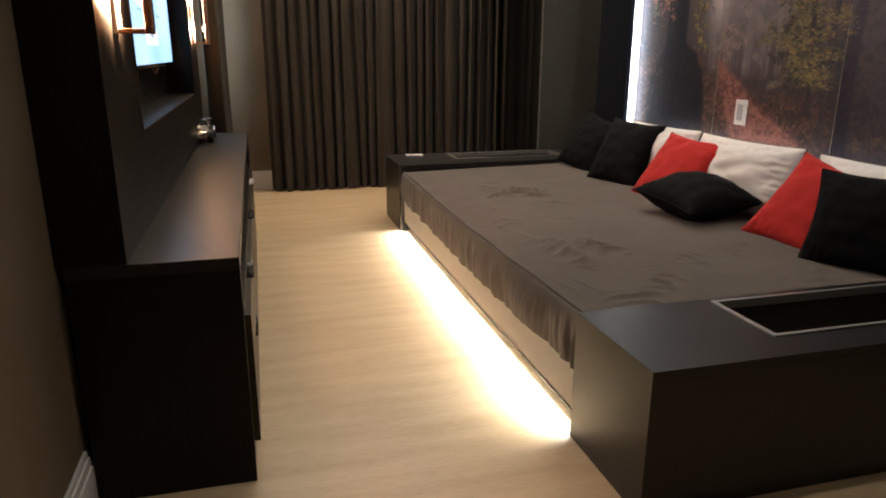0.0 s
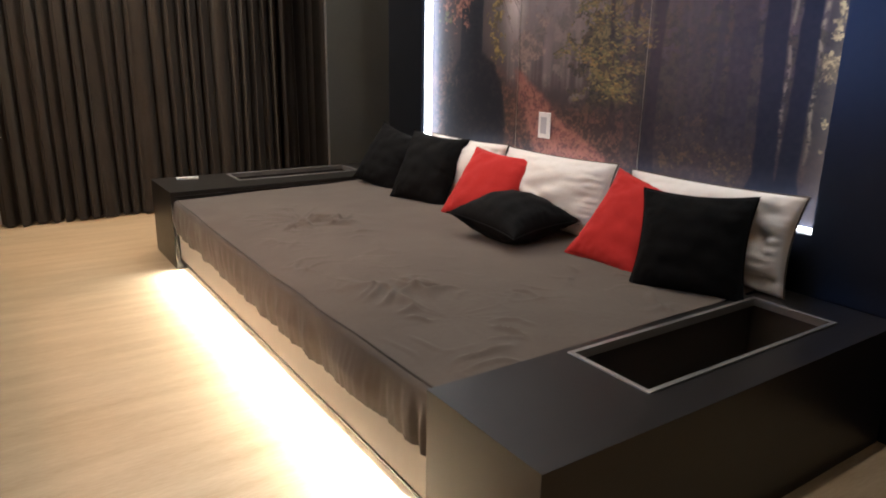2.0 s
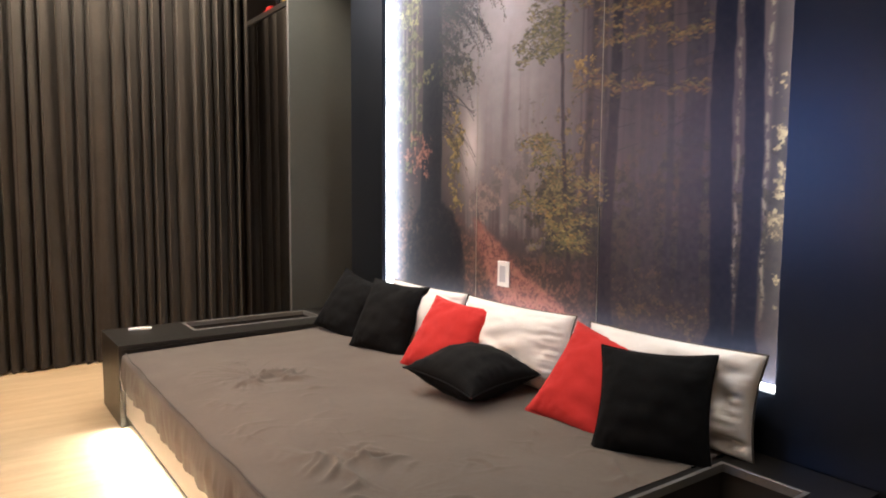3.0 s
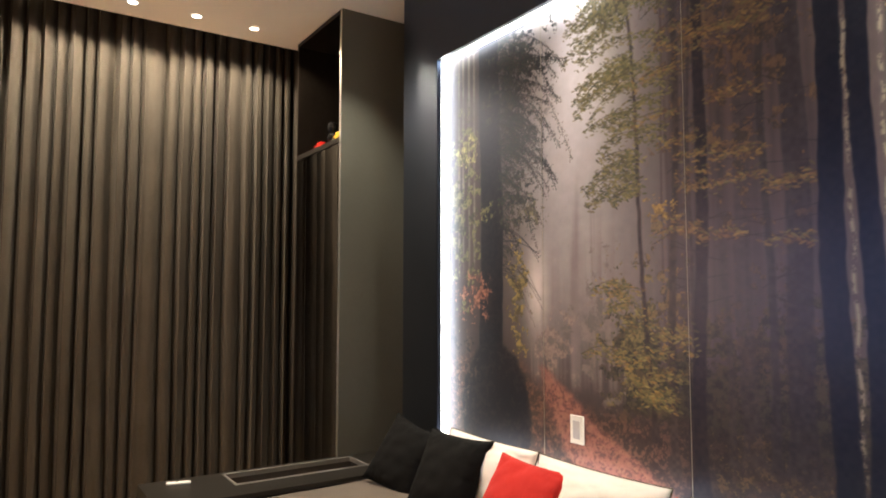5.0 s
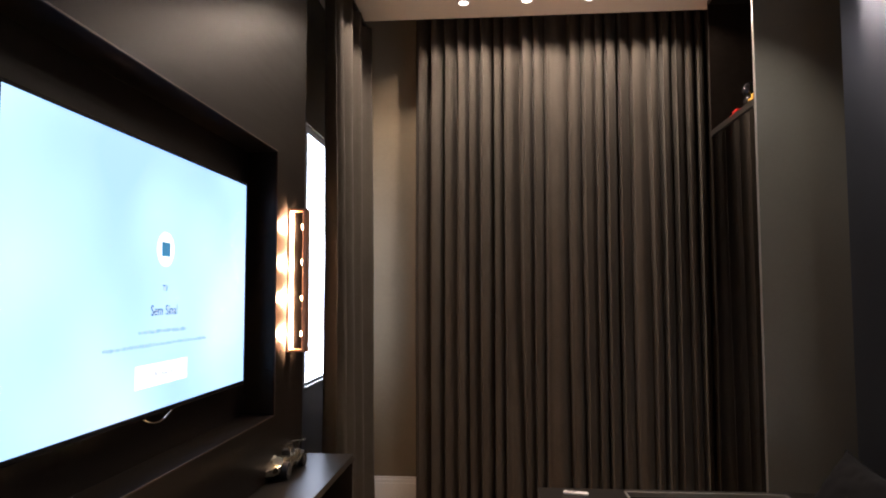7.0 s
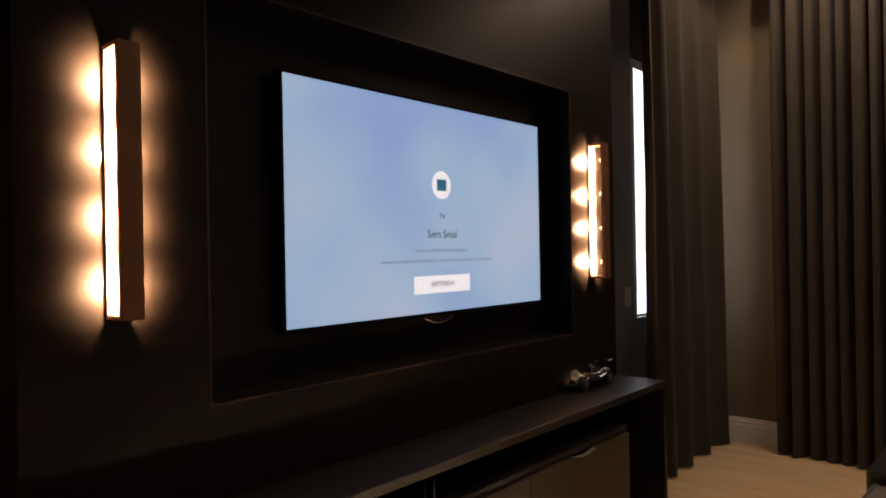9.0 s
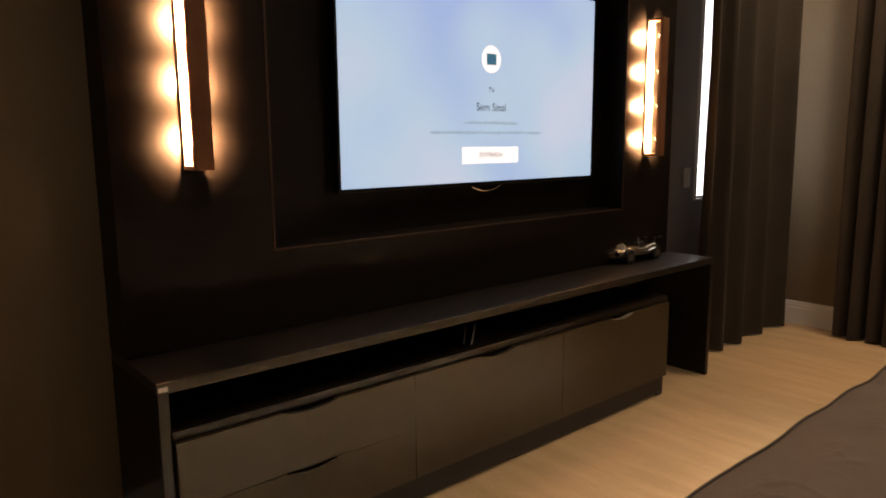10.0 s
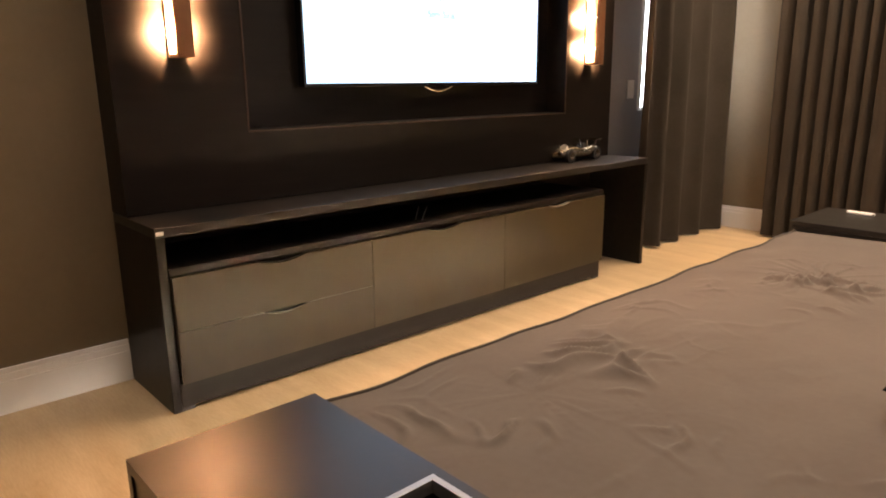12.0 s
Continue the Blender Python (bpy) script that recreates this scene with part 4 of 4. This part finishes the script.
foliage(0.75 * spot(0.535, 0.97, 0.10, 0.07), 46, 550, (0.070, 0.066, 0.026), (0.175, 0.150, 0.060), 0.9)
for k in range(30):
    spray(rng.choice([0.655, 0.695, 0.80]), rng.uniform(0.45, 1.0), rng.choice([-1, 1]) * rng.uniform(0.03, 0.10), rng.uniform(0.1, 0.5), (GOLD, OLIVE, (0.15, 0.09, 0.04)), (0.0026, 0.0052), (0.3, 0.7))
for k in range(26):
    spray(0.575 + rng.normal(0, 0.03), rng.uniform(0.16, 0.40), rng.choice([-1, 1]) * rng.uniform(0.03, 0.08), rng.uniform(0.2, 0.6), ((0.19, 0.165, 0.06), OLIVE, GOLD, GREEN), (0.0026, 0.005), (0.4, 0.85))
foliage(0.85 * spot(0.615, 0.53, 0.030, 0.020), 70, 560, (0.17, 0.115, 0.035), (0.32, 0.215, 0.060), 0.9)
# the great fir: pale sprays behind it, its trunk and root mound, then the hanging boughs
for c in (0.045, 0.062, 0.085, 0.105):
    lay(0.35 * np.exp(-((U - c) / 0.004) ** 2) * rise(V, 0.40, 0.5) * rough(30, int(c * 1000)), (0.42, 0.42, 0.36))
foliage(0.75 * spot(0.06, 0.62, 0.07, 0.24), 44, 570, (0.050, 0.052, 0.026), (0.150, 0.145, 0.070), 0.9)
foliage(0.85 * spot(0.085, 0.74, 0.05, 0.035), 60, 575, (0.12, 0.12, 0.05), (0.30, 0.28, 0.12), 0.9)
trunk(0.168, 0.163, 0.043, 0.036, 0.05, 1.05, (0.018, 0.0145, 0.012), 1.0, 9)
mound = rise(0.118 - np.hypot((U - 0.175) * 0.95, (V - 0.10) * 0.68) + 0.020 * (rough(26, 31) - 0.5), 0, 0.014)
lay(mound, (0.017, 0.0135, 0.0115))
lay(mound * rise(tex(60, 590), 0.50, 0.66) * 0.6, (0.040, 0.029, 0.023))
foliage(0.85 * spot(0.10, 0.37, 0.055, 0.045), 62, 600, (0.12, 0.055, 0.040), (0.33, 0.150, 0.105), 0.85)
foliage(0.6 * spot(0.05, 0.20, 0.05, 0.10), 50, 605, (0.025, 0.020, 0.016), (0.10, 0.070, 0.050), 0.8)
foliage(1.05 * spot(0.25, 0.93, 0.085, 0.13), 40, 610, (0.014, 0.014, 0.010), (0.050, 0.048, 0.026), 0.96)
foliage(0.8 * spot(0.255, 0.66, 0.045, 0.18), 44, 620, (0.018, 0.018, 0.012), (0.070, 0.066, 0.036), 0.9)
foliage(0.8 * spot(0.305, 0.555, 0.030, 0.030), 60, 630, (0.06, 0.055, 0.03), (0.15, 0.135, 0.065), 0.85)
for k in range(130):
    u, v = 0.195 + abs(rng.normal(0, 0.012)), rng.uniform(0.42, 1.0)
    reach = 0.02 + 0.19 * rng.random() ** 1.5 * (0.55 + 0.45 * rise(np.array(v), 0.5, 0.95))
    n = int(reach * 560)
    slope, lift = rng.uniform(0.2, 1.5), rng.uniform(-0.4, 0.2)
    for q in range(n):
        f = q / max(1, n)
        pu, pv = u + reach * f, v + lift * reach * f - slope * reach * f * f
        dab(pu, pv, 0.0020, 0.0011, (0.022, 0.018, 0.014), 0.75)
        if v > 0.55:
            for _ in range(2):
                dab(pu + rng.normal(0, 0.004), pv - abs(rng.normal(0, 0.006)), 0.0027, 0.0016, (0.034 * rng.uniform(0.4, 1.8), 0.033 * rng.uniform(0.5, 1.7), 0.019), 0.6, rng.uniform(-1.5, 1.5))
foliage(0.7 * spot(0.155, 0.58, 0.03, 0.02), 60, 640, (0.07, 0.075, 0.03), (0.18, 0.17, 0.07), 0.8)
# near black trunks on the other side, with slits of light and bright leaves between them
for u0, u1, w in ((0.895, 0.884, 0.0180), (0.938, 0.926, 0.0150)):
    trunk(u0, u1, w, w * 0.95, 0.03, 1.05, (0.012, 0.011, 0.014), 1.0, int(u0 * 100), 0.003)
lay(rise(U, 0.955, 0.965) * 0.7, (0.040, 0.034, 0.030))
for c, lean in ((0.917, -0.010), (0.958, -0.006)):
    line = np.exp(-((U - c - lean * V - 0.0016 * np.sin(V * 60)) / 0.0030) ** 2) * rise(V, 0.06, 0.2)
    lay(line * rise(tex(70, int(c * 2000)), 0.40, 0.60), (0.20, 0.18, 0.145))
foliage(0.8 * spot(0.975, 0.33, 0.010, 0.14) + 0.7 * spot(0.975, 0.72, 0.010, 0.10), 44, 650, (0.08, 0.064, 0.04), (0.26, 0.22, 0.14), 0.85)
light = paint.mean(axis=-1, keepdims=True)
paint *= np.clip((light / 0.13) ** 0.30, 0.45, 1.45)
paint *= 1.22 * (0.90 + 0.20 * rough(60, 41))[..., None]

mural = thing("forest_mural", (0, 0, 0), "wide photo mural of an autumn forest path in mist, edge-lit", "wall mural")
me = bpy.data.meshes.new("picture")
co = np.stack([np.full_like(U, MX), MY1 + (MY0 - MY1) * U, MZ0 + (MZ1 - MZ0) * V], -1).reshape(-1, 3)
ii, jj = np.meshgrid(np.arange(NU), np.arange(NV), indexing="ij")
q = (ii * (NV + 1) + jj).ravel()
faces = np.stack([q, q + 1, q + NV + 2, q + NV + 1], -1)
me.vertices.add(len(co))
me.vertices.foreach_set("co", co.ravel())
me.loops.add(faces.size)
me.loops.foreach_set("vertex_index", faces.ravel())
me.polygons.add(len(faces))
me.polygons.foreach_set("loop_start", np.arange(0, faces.size, 4))
me.update(calc_edges=True)
att = me.color_attributes.new("picture", "FLOAT_COLOR", "POINT")
att.data.foreach_set("color", np.concatenate([np.clip(paint, 0, 1), np.ones((NU + 1, NV + 1, 1))], -1).ravel())
# specular tinted blue to put the television's bluish haze over the print
pm = material("printed_mural", (0.2, 0.2, 0.2), 0.40, spec=0.7, tint=(0.36, 0.50, 1.0))
rd = pm.node_tree.nodes.new("ShaderNodeVertexColor")
rd.layer_name = "picture"
pm.node_tree.links.new(rd.outputs[0], pm.node_tree.nodes["Principled BSDF"].inputs["Base Color"])
me.materials.append(pm)
pic = new("picture", me)
pic.parent = mural
tagged(pic, "printed autumn forest picture")
part("backing", block(MX + 0.002, 2.459, MY0 + 0.004, MY1 - 0.004, MZ0 + 0.004, MZ1 - 0.004), BLACKDULL, mural)
for k in (1, 2):
    ys = MY1 + (MY0 - MY1) * k / 3
    part("joint", block(MX - 0.0025, MX - 0.0005, ys - 0.0005, ys + 0.0005, MZ0, MZ1), ALU, mural, "fine seam between the printed boards")
E1, E2 = HEAD + 0.030, HEAD + 0.076
part("led_strip", block(E1, E2, MY1 - 0.006, MY1 - 0.001, MZ0, MZ1), MURALLED, mural, "lit strip along the edge")
part("led_strip", block(E1, E2, MY0 + 0.001, MY0 + 0.006, MZ0, MZ1), MURALLED, mural, "lit strip along the edge")
part("led_strip", block(E1, E2, MY0 + 0.006, MY1 - 0.006, MZ1 - 0.006, MZ1 - 0.001), MURALLED, mural, "lit strip along the edge")
part("led_strip", block(E1, E2, MY0 + 0.006, MY1 - 0.006, MZ0 + 0.001, MZ0 + 0.006), MURALLED, mural, "lit strip along the edge")

# socket plate let into the mural
so = thing("wall_socket", (MX - 0.001, 1.312, 0.832), "white socket plate set in the mural", "wall socket")
part("plate", block(-0.010, 0.0, -0.040, 0.040, -0.062, 0.062, 0.003), WHITEPLASTIC, so)
part("insert", block(-0.0125, -0.010, -0.021, 0.021, -0.040, 0.040, 0.001), material("grey_plastic", (0.45, 0.46, 0.5), 0.4), so, "grey insert")
